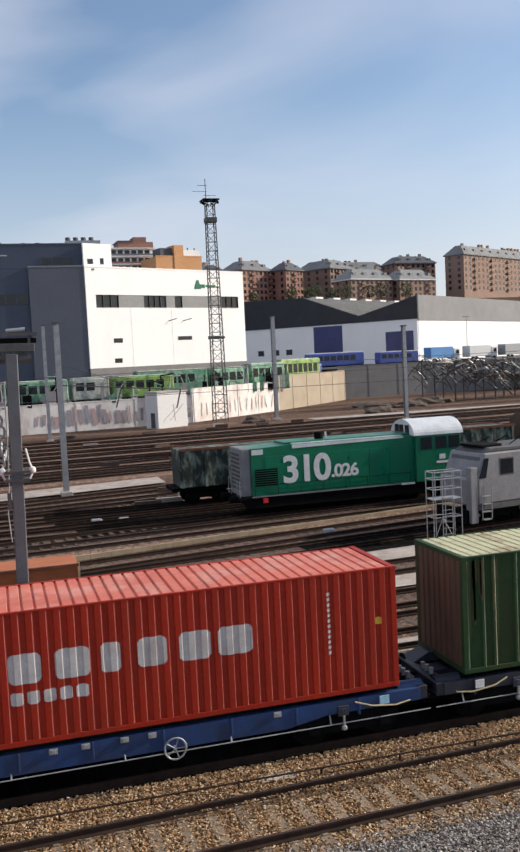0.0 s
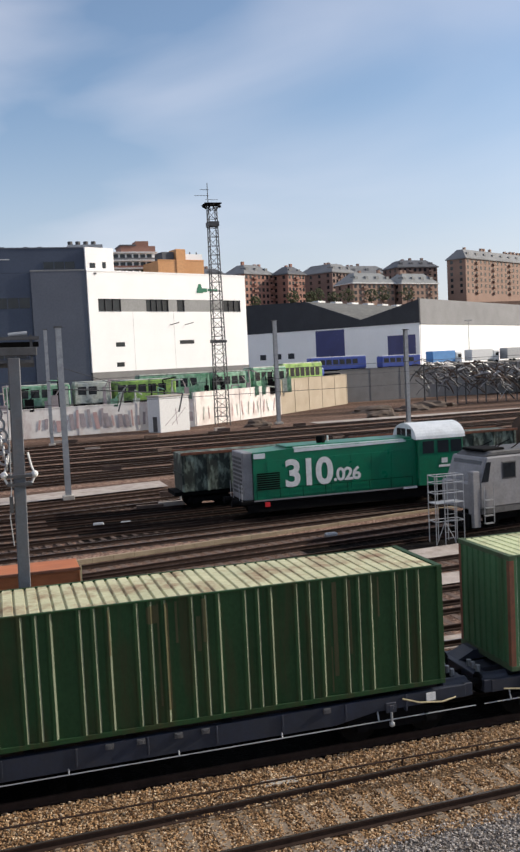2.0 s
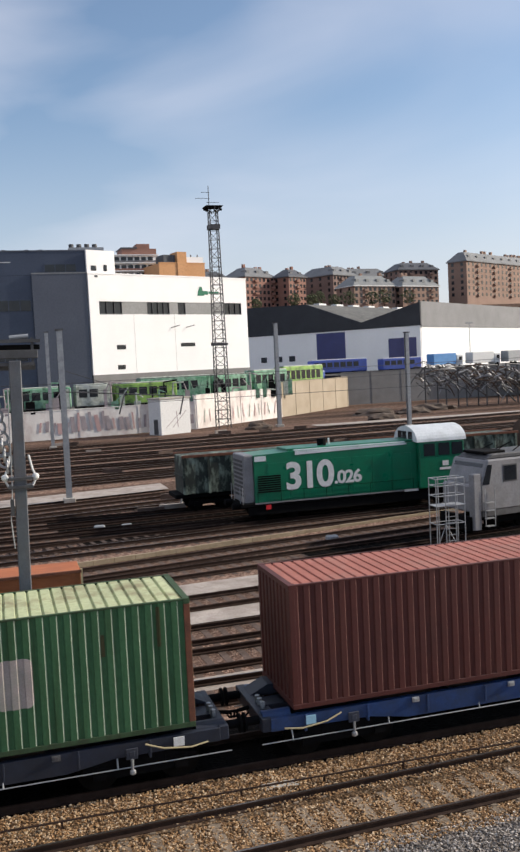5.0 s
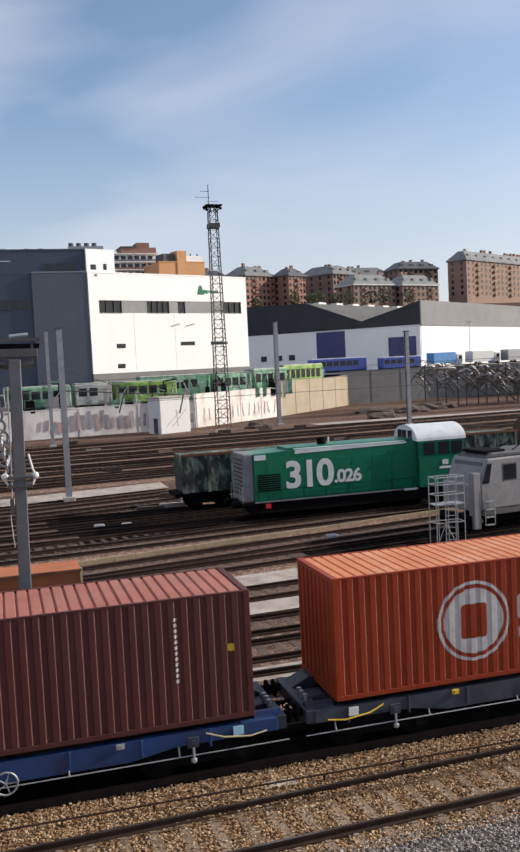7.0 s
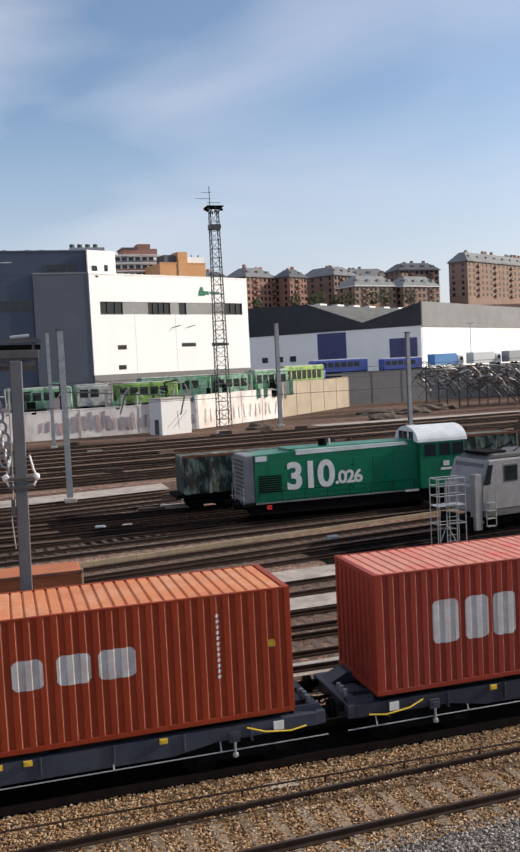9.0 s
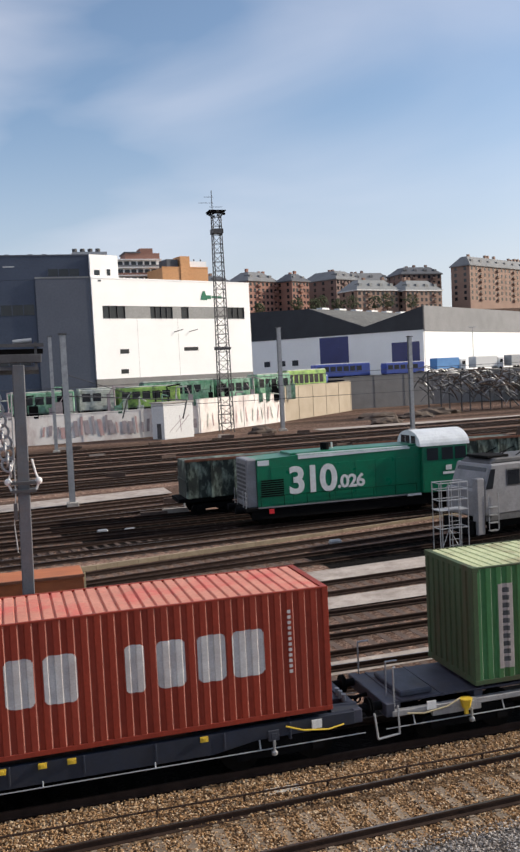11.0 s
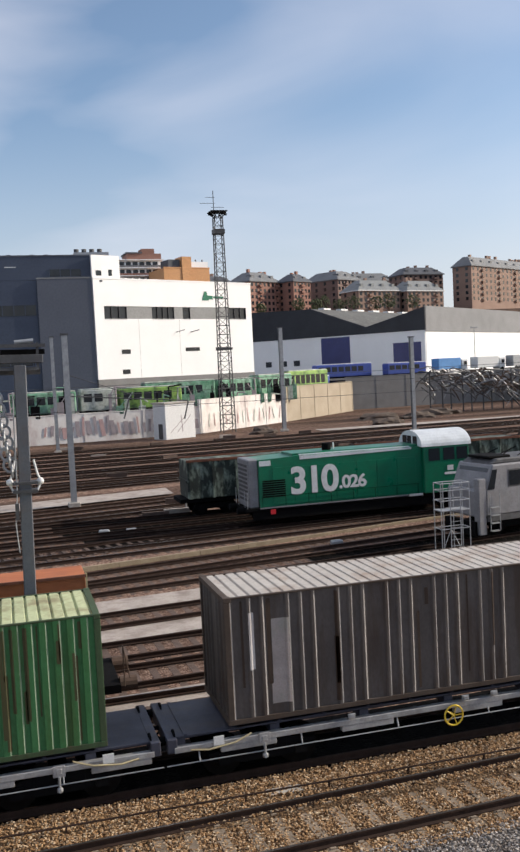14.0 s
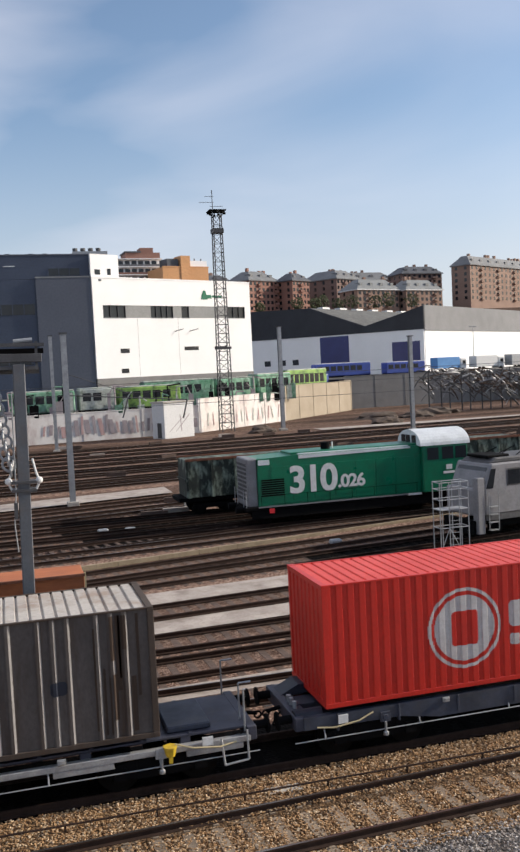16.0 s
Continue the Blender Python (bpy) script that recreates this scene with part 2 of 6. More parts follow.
def part(name, bm, material, parent=None, label="", bevel=0.0, smooth=False):
    """Links a bmesh as one mesh object under a thing or a part."""
    ob = new(name, mesh_of(name, bm, material, bevel, smooth))
    if parent is not None:
        ob.parent = parent
    if label:
        tagged(ob, label)
    return ob


def raw(name, verts, faces, material, parent=None, label=""):
    me = bpy.data.meshes.new(name)
    me.from_pydata(verts, [], faces)
    me.validate()
    me.materials.append(material)
    ob = new(name, me)
    if parent is not None:
        ob.parent = parent
    if label:
        tagged(ob, label)
    return ob


def thing(name, label, category, m=None, group=""):
    ob = new(name)
    ob.empty_display_size = 0.2
    tagged(ob, label, category, group)
    if m is not None:
        ob.matrix_world = m
    return ob


B = bmesh.new


# ---------------------------------------------------------------- the moving train
TRAIN_Y, DECK_Z = 19.16, 1.24
LEN, WID, HGT = 13.716, 2.5, 2.896
STARTS = [-4.951, 10.51, 26.052, 42.06, 57.768, 73.55, 90.976, 107.40, 124.99]


def gone(t):
    """How far the train has come, to the left, at t seconds."""
    return 7.118 * t + 0.017 * t * t


def profile(length, kind):
    """Corrugation: (x, depth behind the outermost plane)."""
    pts = [(0.0, 0.0), (0.10, 0.0)]
    if kind == "std":
        n = int(round((length - 0.2) / 0.285))
        p = (length - 0.2) / n
        for i in range(n):
            x = 0.1 + i * p
            pts += [(x + 0.36 * p, 0.0), (x + 0.46 * p, 0.032), (x + 0.82 * p, 0.032), (x + 0.92 * p, 0.0)]
    else:
        p = 0.305
        n = int((length - 0.3) / p)
        for i in range(n):
            x = 0.15 + i * p
            if i % 4 == 3:
                continue
            pts += [(x + 0.03, 0.045), (x + 0.075, 0.0), (x + 0.135, 0.0), (x + 0.18, 0.045)] if i else [(x + 0.03, 0.045)]
        pts += [(length - 0.15, 0.045)]
    return pts + [(length - 0.10, 0.0), (length, 0.0)]


def depth_at(prof, x):
    for (a, da), (b, db) in zip(prof, prof[1:]):
        if a <= x <= b:
            return da + (db - da) * (x - a) / max(b - a, 1e-6)
    return 0.0


def wall_mesh(prof, z0, z1, place, flip=False):
    """A corrugated sheet; place(x, depth, z) gives the point."""
    v, f = [], []
    for x, d in prof:
        v += [place(x, d, z0), place(x, d, z1)]
    for i in range(len(prof) - 1):
        q = (2 * i, 2 * i + 2, 2 * i + 3, 2 * i + 1)
        f.append(q[::-1] if flip else q)
    return v, f


def decal(name, prof, shape, x0, x1, material, parent, label="", step=0.03, lift=0.004):
    """A painted patch lying 4 mm proud of the ribs. shape(x) gives spans of z."""
    cuts = sorted({x0, x1, *[x for x, _ in prof if x0 < x < x1], *np.arange(x0, x1, step).tolist()})
    v, f = [], []
    for a, b in zip(cuts, cuts[1:]):
        if b - a < 1e-4:
            continue
        for (lo, hi) in shape((a + b) / 2):
            i = len(v)
            ya, yb = depth_at(prof, a) - lift, depth_at(prof, b) - lift
            v += [(a, ya, lo), (b, yb, lo), (b, yb, hi), (a, ya, hi)]
            f.append((i, i + 1, i + 2, i + 3))
    return raw(name, v, f, material, parent, label)


def block(x0, x1, z0, z1, r=0.16):
    """A plain slab with rounded corners, as spans of z."""
    def spans(x):
        e = min(x - x0, x1 - x)
        cut = 0 if e >= r else r - math.sqrt(max(0, r * r - (r - e) ** 2))
        return [(z0 + cut, z1 - cut)]
    return spans


def ring(cx, cz, r_out, r_in):
    def spans(x):
        d = abs(x - cx)
        if d >= r_out:
            return []
        o = math.sqrt(r_out ** 2 - d * d)
        if d >= r_in:
            return [(cz - o, cz + o)]
        i = math.sqrt(r_in ** 2 - d * d)
        return [(cz - o, cz - i), (cz + i, cz + o)]
    return spans


def lighten_sunny_flanks(ob, prof, material):
    """Chalky worn paint with painted sunlight on rib flanks facing the train's rear."""
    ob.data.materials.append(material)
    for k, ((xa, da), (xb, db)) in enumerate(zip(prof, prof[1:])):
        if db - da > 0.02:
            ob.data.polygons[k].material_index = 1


def container(start, kind, mats, label, marks=(), emblem=None, posts=None, end_kind="std", worn=None):
    """A 45 ft high-cube container. mats: side, roof, end, trim."""
    side, roof, end, trim = mats
    c = thing("shipping_container", label, "container", pose(start, TRAIN_Y, DECK_Z), "containers on the moving train")
    prof = profile(LEN, kind)
    zb, zt = 0.11, HGT - 0.045
    v, f = wall_mesh(prof, zb, zt, lambda x, d, z: (x, d, z))
    front = raw("side_wall", v, f, side, c)
    # worn is the flank paint that has sunlight in its colour
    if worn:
        lighten_sunny_flanks(front, prof, worn)
    v, f = wall_mesh(prof, zb, zt, lambda x, d, z: (x, WID - d, z), True)
    raw("side_wall", v, f, side, c)
    rp = [(0.0, 0.0), (0.12, 0.0)]
    n = 50
    p = (LEN - 0.24) / n
    for i in range(n):
        x = 0.12 + i * p
        rp += [(x + 0.72 * p, 0.0), (x + 0.80 * p, 0.05), (x + 0.88 * p, 0.05), (x + 1.0 * p, 0.0)]
    rp += [(LEN, 0.0)]
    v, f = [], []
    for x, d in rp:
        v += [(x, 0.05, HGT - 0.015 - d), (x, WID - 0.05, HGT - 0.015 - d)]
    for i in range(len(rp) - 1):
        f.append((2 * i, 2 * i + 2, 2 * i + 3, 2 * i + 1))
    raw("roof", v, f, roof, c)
    ep = profile(WID, end_kind)
    v, f = wall_mesh(ep, zb, zt, lambda x, d, z: (d, x, z), True)
    raw("end_wall", v, f, end, c)
    d = box(B(), LEN - 0.05, LEN - 0.005, 0.05, WID - 0.05, 0.1, HGT - 0.1)
    for yy in (0.45, 0.95, 1.5, 2.05):
        rod(d, (LEN + 0.02, yy, 0.12), (LEN + 0.02, yy, HGT - 0.12), 0.02, 6)
    part("door_end", d, end, c)
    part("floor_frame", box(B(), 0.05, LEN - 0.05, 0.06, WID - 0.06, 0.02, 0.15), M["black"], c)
    for yy in (0.0, WID):
        s = -1 if yy == 0 else 1
        y0, y1 = sorted((yy - 0.004 * -s, yy - 0.07 * s))
        part("top_rail", box(B(), 0.1, LEN - 0.1, y0, y1, HGT - 0.05, HGT - 0.004), trim, c, bevel=0.008)
        part("bottom_rail", box(B(), 0.1, LEN - 0.1, y0, y1, 0.0, 0.115), trim, c, bevel=0.008)
    for i, xx in enumerate((0.0, LEN)):
        x0, x1 = (xx - 0.003, xx + 0.14) if xx == 0 else (xx - 0.14, xx + 0.003)
        for yy in (0.0, WID):
            y0, y1 = (-0.006, 0.13) if yy == 0 else (WID - 0.13, WID + 0.006)
            pm = posts or trim
            part("corner_post", box(B(), x0, x1, y0, y1, 0.118, HGT - 0.118), pm, c, bevel=0.012)
            for zz in (0.0, HGT - 0.118):
                part("corner_casting", box(B(), x0 - 0.004, x1 + 0.03 * (xx == 0), y0 - 0.004, y1 + 0.03, zz, zz + 0.118), trim, c, bevel=0.01)
        part("end_header", box(B(), x0, x1, 0.1, WID - 0.1, HGT - 0.12, HGT - 0.006), trim, c)
        part("end_sill", box(B(), x0, x1, 0.1, WID - 0.1, 0.0, 0.15), trim, c)
    for (x0, x1, z0, z1, m, name) in marks:
        shape = block(x0, x1, z0, z1, 0.02 if name.startswith("marking") else min(0.14, (x1 - x0) * 0.25))
        lift = {"letter_block": 0.004, "marking_panel": 0.004, "rust_streak": 0.012}.get(name, 0.008)
        decal(name, prof, shape, x0, x1, M[m], c, lift=lift)
    if emblem:
        cx, cz, m = emblem
        decal("emblem_ring", prof, ring(cx, cz, 0.98, 0.90), cx - 0.98, cx + 0.98, M[m], c, "white ring emblem")
        decal("emblem_disc", prof, ring(cx, cz, 0.80, 0.0), cx - 0.80, cx + 0.80, M[m], c, "white emblem disc")
        raw_decal_bar(prof, cx - 0.36, cx + 0.36, cz - 0.42, cz + 0.42, side, c)
    return c


def raw_decal_bar(prof, x0, x1, z0, z1, material, parent):
    ob = decal("emblem_bar", prof, block(x0, x1, z0, z1, 0.1), x0, x1, material, parent)
    ob.location.y = -0.004
    return ob


def wheelset_mesh(parent_name):
    b = B()
    rod(b, (0, -0.95, 0), (0, 0.95, 0), 0.08, 10)
    for s in (-1, 1):
        rod(b, (0, s * 0.77, 0), (0, s * 0.90, 0), 0.46, 24)
        rod(b, (0, s * 0.74, 0), (0, s * 0.775, 0), 0.49, 24)
        for k in range(4):
            a = k * math.pi / 2
            rod(b, (0.25 * math.cos(a), s * 0.9, 0.25 * math.sin(a)), (0.25 * math.cos(a), s * 0.915, 0.25 * math.sin(a)), 0.05, 6)
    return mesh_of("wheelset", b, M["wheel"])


WHEELSET = wheelset_mesh("wheelset")
ROLLING = []            # wheelsets that turn


def wagon(x0, x1, spec, label, sill, deck, lower=True, platform=False, brake_wheel=None, bogies=(), bits="white"):
    """A flat container wagon from x0 to x1 (its place at the start)."""
    n = x1 - x0
    wg = thing("container_wagon", label, "rail wagon", pose(x0, TRAIN_Y + WID / 2, 0), "wagons of the moving train")
    hw = 1.22
    for s in (-1, 1):
        b = B()
        y0, y1 = sorted((s * hw, s * (hw - 0.16)))
        if platform:
            prism(b, [(0.15, 0.80), (n - 0.15, 0.80), (n - 0.15, 0.93), (0.15, 0.93)], y0, y1)
            for q in np.arange(1.2, n - 1.4, 2.9):
                prism(b, [(q, 0.66), (q + 1.3, 0.66), (q + 1.3, 0.80), (q, 0.80)], y0 + 0.01, y1 - 0.01)
        else:
            prism(b, [(0.2, 0.80), (2.6, 0.80), (3.6, 0.62), (n - 3.6, 0.62), (n - 2.6, 0.80), (n - 0.2, 0.80), (n - 0.2, 1.10), (0.2, 1.10)], y0, y1)
            for q in np.arange(1.0, n - 0.8, 1.55):
                box(b, q, q + 0.05, y0 - 0.03, y1 + 0.03, 0.70, 1.10)
        part("side_sill", b, sill, wg, bevel=0.01)
        if lower:
            lb = pipe(B(), [(-0.04, s * (hw + 0.03), 0.56), (n + 0.04, s * (hw + 0.03), 0.56)], 0.014)
            for q in np.arange(0.7, n - 0.5, 2.4):
                rod(lb, (q, s * (hw + 0.03), 0.56), (q, s * (hw - 0.08), 0.85), 0.018)
            part("brake_rod", lb, M["galv"], wg)
    b = B()
    box(b, 0.1, n - 0.1, -0.28, 0.28, 0.72, 1.08)
    for q in np.arange(0.2, n, 2.2):
        box(b, q, q + 0.22, -1.07, 1.07, 0.86, 1.06)
    part("centre_beam", b, deck, wg)
    # end frames, buffers, coupling hook
    for e, s in ((0.0, -1), (n, 1)):
        b = B()
        xa, xb = sorted((e, e - s * 0.22))
        box(b, xa, xb, -1.2, 1.2, 0.80, 1.12)
        part("headstock", b, deck, wg, bevel=0.015)
        for yy in (-0.875, 0.875):
            b = B()
            rod(b, (e, yy, 1.0), (e + s * 0.32, yy, 1.0), 0.10, 12)
            rod(b, (e + s * 0.32, yy, 1.0), (e + s * 0.36, yy, 1.0), 0.22, 16)
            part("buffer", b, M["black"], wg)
        b = B()
        rod(b, (e, 0, 0.98), (e + s * 0.34, 0, 0.93), 0.05, 8)
        torus(b, (e + s * 0.36, 0, 0.88), 0.08, 0.025, "y", 12, 5)
        part("coupling_hook", b, M["black"], wg)
        b = B()
        pts = [(e + s * 0.36 * math.sin(a) - s * 0.1, -0.55 + 0.2 * a, 0.92 - 0.25 * math.sin(a)) for a in np.linspace(0, math.pi, 8)]
        pipe(b, pts, 0.025)
        part("brake_hose", b, M["black"], wg)
        if not platform:
            b = rod(B(), (e - s * 0.05, -0.92, 1.02), (e - s * 0.72, -0.92, 1.02), 0.19, 14)
            part("air_reservoir", b, sill if sill is M["blue"] else M["blue_dark"], wg)
            b = B()
            prism(b, [(e - s * 0.1, 1.1), (e - s * 1.6, 1.1), (e - s * 1.2, 1.32), (e - s * 0.6, 1.34)], 0.35, 0.95)
            part("bogie_cover", b, M["blue_dark"], wg)
            for yy in (-0.55, -0.3, -0.1):
                part("valve", rod(B(), (e - s * 0.2, yy, 1.1), (e - s * 0.2, yy, 1.28), 0.06, 8), M["galv"], wg)
        # grab rail on the side at the wagon's end
        b = B()
        g = [(e - s * 0.5, -hw - 0.05, 0.86), (e - s * 0.9, -hw - 0.12, 0.83), (e - s * 1.5, -hw - 0.12, 0.90), (e - s * 1.9, -hw - 0.04, 1.02)]
        pipe(b, g, 0.02)
        part("uncoupling_rail", b, M["hose"] if bits == "white" else M["yellow"], wg)
        b = box(B(), e - s * 1.15 - 0.12, e - s * 1.15 + 0.12, -hw - 0.045, -hw - 0.015, 0.86, 1.06)
        part("data_plate", b, M["plate_blue"] if sill is M["blue"] else M["white"], wg)
        # hanging step and its knob
        b = B()
        rod(b, (e - s * 2.2, -hw - 0.06, 0.44), (e - s * 2.2, -hw - 0.06, 0.75), 0.03)
        bmesh.ops.create_icosphere(b, subdivisions=1, radius=0.075, matrix=Matrix.Translation((e - s * 2.2, -hw - 0.06, 0.46)))
        part("hanger", b, M["galv"], wg)
        b = box(B(), e - s * 2.2 - 0.13, e - s * 2.2 + 0.13, -hw - 0.06, -hw - 0.02, 0.74, 0.98)
        box(b, e - s * 2.2 - 0.06, e - s * 2.2 + 0.06, -hw - 0.075, -hw - 0.06, 0.80, 0.92)
        part("bracket", b, M["blue_grey"] if sill is not M["silver"] else M["silver"], wg, bevel=0.008)
    # twist-lock plates
    for q in (0.25, 0.42, 0.465, 0.52, 0.56, 0.75):
        b = B()
        qq = n * q
        box(b, qq - 0.09, qq + 0.09, -hw - 0.04, -hw + 0.0, 0.96, 1.08)
        box(b, qq - 0.05, qq + 0.05, -hw - 0.06, -hw - 0.04, 0.97, 1.06)
        part("twist_lock", b, (M["galv"] if sill is not M["blue_dark"] else M["galv_dark"]) if bits == "white" else M["yellow"], wg, bevel=0.006)
    if brake_wheel is not None:
        b = torus(B(), (brake_wheel, -hw - 0.13, 0.68), 0.24, 0.022)
        for k in range(5):
            a = k * 2 * math.pi / 5
            rod(b, (brake_wheel, -hw - 0.13, 0.68), (brake_wheel + 0.24 * math.cos(a), -hw - 0.13, 0.68 + 0.24 * math.sin(a)), 0.014, 5)
        rod(b, (brake_wheel, -hw - 0.13, 0.68), (brake_wheel, -hw + 0.05, 0.68), 0.03)
        part("brake_wheel", b, M["yellow"] if sill is M["silver"] else M["galv"], wg)
    for cx in bogies:
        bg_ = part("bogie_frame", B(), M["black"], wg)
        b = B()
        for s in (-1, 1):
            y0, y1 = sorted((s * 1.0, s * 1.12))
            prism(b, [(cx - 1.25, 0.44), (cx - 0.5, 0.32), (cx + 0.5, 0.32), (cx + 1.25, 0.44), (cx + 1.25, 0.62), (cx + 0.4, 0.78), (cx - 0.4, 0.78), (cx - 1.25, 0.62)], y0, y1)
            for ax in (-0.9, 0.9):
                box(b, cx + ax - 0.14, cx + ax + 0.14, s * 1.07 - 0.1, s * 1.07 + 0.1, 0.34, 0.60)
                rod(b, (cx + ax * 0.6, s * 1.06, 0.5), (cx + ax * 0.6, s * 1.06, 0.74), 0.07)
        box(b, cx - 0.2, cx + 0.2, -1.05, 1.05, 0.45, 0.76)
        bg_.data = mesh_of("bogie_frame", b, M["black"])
        for ax in (-0.9, 0.9):
            ws = new("wheelset", WHEELSET)
            ws.parent = wg
            ws.location = (cx + ax, 0, 0.46)
            ROLLING.append((ws, (cx + ax, 0, 0.46)))
    return wg


def paint(name, col, col2, stain=None, amt=0.3, rough=0.5, **k):
    return mat(name, col, col2, 0.9, rough, 0, 0.05, 18, stain, amt, stretch=(1, 1, 0.5), stain_stretch=(2.2, 1, 0.22), stain_scale=1.3, **k)


def build_train():
    # faded roofs; sun on them and shade on the sides is mixed in
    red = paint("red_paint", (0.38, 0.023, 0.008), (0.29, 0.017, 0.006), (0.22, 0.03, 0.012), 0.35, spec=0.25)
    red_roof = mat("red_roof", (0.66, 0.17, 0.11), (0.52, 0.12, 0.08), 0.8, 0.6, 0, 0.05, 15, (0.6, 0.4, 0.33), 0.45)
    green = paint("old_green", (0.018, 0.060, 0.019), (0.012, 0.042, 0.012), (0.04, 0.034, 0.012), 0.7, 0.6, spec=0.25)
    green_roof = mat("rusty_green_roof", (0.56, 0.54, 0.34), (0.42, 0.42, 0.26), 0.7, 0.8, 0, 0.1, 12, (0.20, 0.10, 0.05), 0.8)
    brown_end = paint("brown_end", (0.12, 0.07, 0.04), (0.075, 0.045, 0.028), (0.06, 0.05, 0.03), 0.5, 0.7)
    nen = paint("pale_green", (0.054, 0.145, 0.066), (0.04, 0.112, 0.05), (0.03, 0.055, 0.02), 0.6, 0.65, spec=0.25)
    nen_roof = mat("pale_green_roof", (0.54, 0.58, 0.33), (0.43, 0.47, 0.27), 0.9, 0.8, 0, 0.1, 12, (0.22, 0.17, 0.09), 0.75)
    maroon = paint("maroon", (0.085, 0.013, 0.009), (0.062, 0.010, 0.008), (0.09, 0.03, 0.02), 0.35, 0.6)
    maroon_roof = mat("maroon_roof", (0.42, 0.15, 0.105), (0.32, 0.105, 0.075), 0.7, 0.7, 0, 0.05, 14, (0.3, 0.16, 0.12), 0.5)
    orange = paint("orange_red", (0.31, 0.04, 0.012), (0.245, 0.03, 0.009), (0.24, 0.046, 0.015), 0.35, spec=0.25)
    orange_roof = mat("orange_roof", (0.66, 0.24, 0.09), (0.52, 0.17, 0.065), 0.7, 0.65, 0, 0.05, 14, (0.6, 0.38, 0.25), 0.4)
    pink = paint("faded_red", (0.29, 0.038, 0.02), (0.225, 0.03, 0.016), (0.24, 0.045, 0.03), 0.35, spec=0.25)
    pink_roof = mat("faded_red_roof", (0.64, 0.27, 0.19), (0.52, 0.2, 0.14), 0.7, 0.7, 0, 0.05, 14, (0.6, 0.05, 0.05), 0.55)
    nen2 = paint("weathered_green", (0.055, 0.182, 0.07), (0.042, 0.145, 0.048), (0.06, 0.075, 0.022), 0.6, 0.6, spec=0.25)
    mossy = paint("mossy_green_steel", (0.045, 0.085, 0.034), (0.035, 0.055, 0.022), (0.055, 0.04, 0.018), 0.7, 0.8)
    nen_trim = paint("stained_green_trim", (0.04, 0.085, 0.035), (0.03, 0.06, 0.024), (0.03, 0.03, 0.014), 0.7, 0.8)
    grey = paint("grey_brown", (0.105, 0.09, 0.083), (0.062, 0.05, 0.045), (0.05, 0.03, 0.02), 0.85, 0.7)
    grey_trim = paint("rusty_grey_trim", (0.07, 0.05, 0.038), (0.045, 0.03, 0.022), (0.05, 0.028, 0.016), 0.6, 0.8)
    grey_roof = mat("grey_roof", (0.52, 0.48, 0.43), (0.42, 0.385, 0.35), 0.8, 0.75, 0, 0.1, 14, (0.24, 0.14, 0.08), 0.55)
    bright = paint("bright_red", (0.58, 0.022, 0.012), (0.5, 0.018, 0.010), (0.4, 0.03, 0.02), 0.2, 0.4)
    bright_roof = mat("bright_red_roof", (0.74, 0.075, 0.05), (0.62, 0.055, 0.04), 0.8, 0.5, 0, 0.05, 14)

    L6 = [(4.83, 5.51), (5.8, 6.53), (6.77, 7.3), (7.56, 8.2), (8.48, 9.2), (9.36, 10.16)]
    line = [(a, b if k != "1" else a + 0.42, 1.33, 1.98, "lettering", "letter_block") for (a, b), k in zip(L6, "oo1bob")]
    sub = [(4.85 + i * 0.34, 4.85 + i * 0.34 + 0.26, 0.88, 1.16, "lettering", "letter_block") for i in range(5)]
    N7 = [(3.36, 4.08), (4.43, 5.15), (5.42, 6.2), (6.5, 7.24), (7.52, 8.14), (8.42, 9.24), (9.54, 10.3)]
    nenu = [(a, b, 0.96, 2.02, "lettering_pink", "letter_block") for (a, b), k in zip(N7, "bobboob")]
    G = [(1.49, 2.17), (2.36, 2.98), (3.13, 3.74), (3.92, 4.5), (4.68, 5.3), (6.5, 7.1), (7.3, 8.0), (9.02, 9.55), (9.71, 10.34), (10.62, 11.26), (11.41, 12.15)]
    grupo = [(a, b if k != "1" else a + 0.42, 1.06, 2.11, "lettering", "letter_block") for (a, b), k in zip(G, "oobooobo1bob"[:5] + "oo1bob")]
    def bars(x0, x1, z0, z1, m="lettering", gap=0.125):
        return [(x0, x1, z, z + gap * 0.62, m, "marking_bar") for z in np.arange(z0, z1, gap).tolist()]
    idcol = bars(LEN - 1.75, LEN - 1.67, 1.0, 2.45) + [(LEN - 0.55, LEN - 0.4, 1.55, 1.72, "yellow", "warning_sticker")]
    tall = [(0.68, 1.1, 0.34, 2.43, "lettering_pink", "marking_panel")] + bars(0.80, 0.98, 0.5, 2.3, "galv_dark", 0.19)
    rs = random.Random(4)
    def streaks(n, a, b, m="rust_stain"):
        got = []
        for _ in range(n):
            x, w_ = rs.uniform(a, b), rs.uniform(0.03, 0.11)
            top = rs.choice([2.78, 2.78, rs.uniform(1.2, 2.6)])
            got.append((x, x + w_, max(0.2, top - rs.uniform(0.4, 2.4)), top, m, "rust_streak"))
        return got
    things = []
    emb = (3.62, 1.46, "lettering")
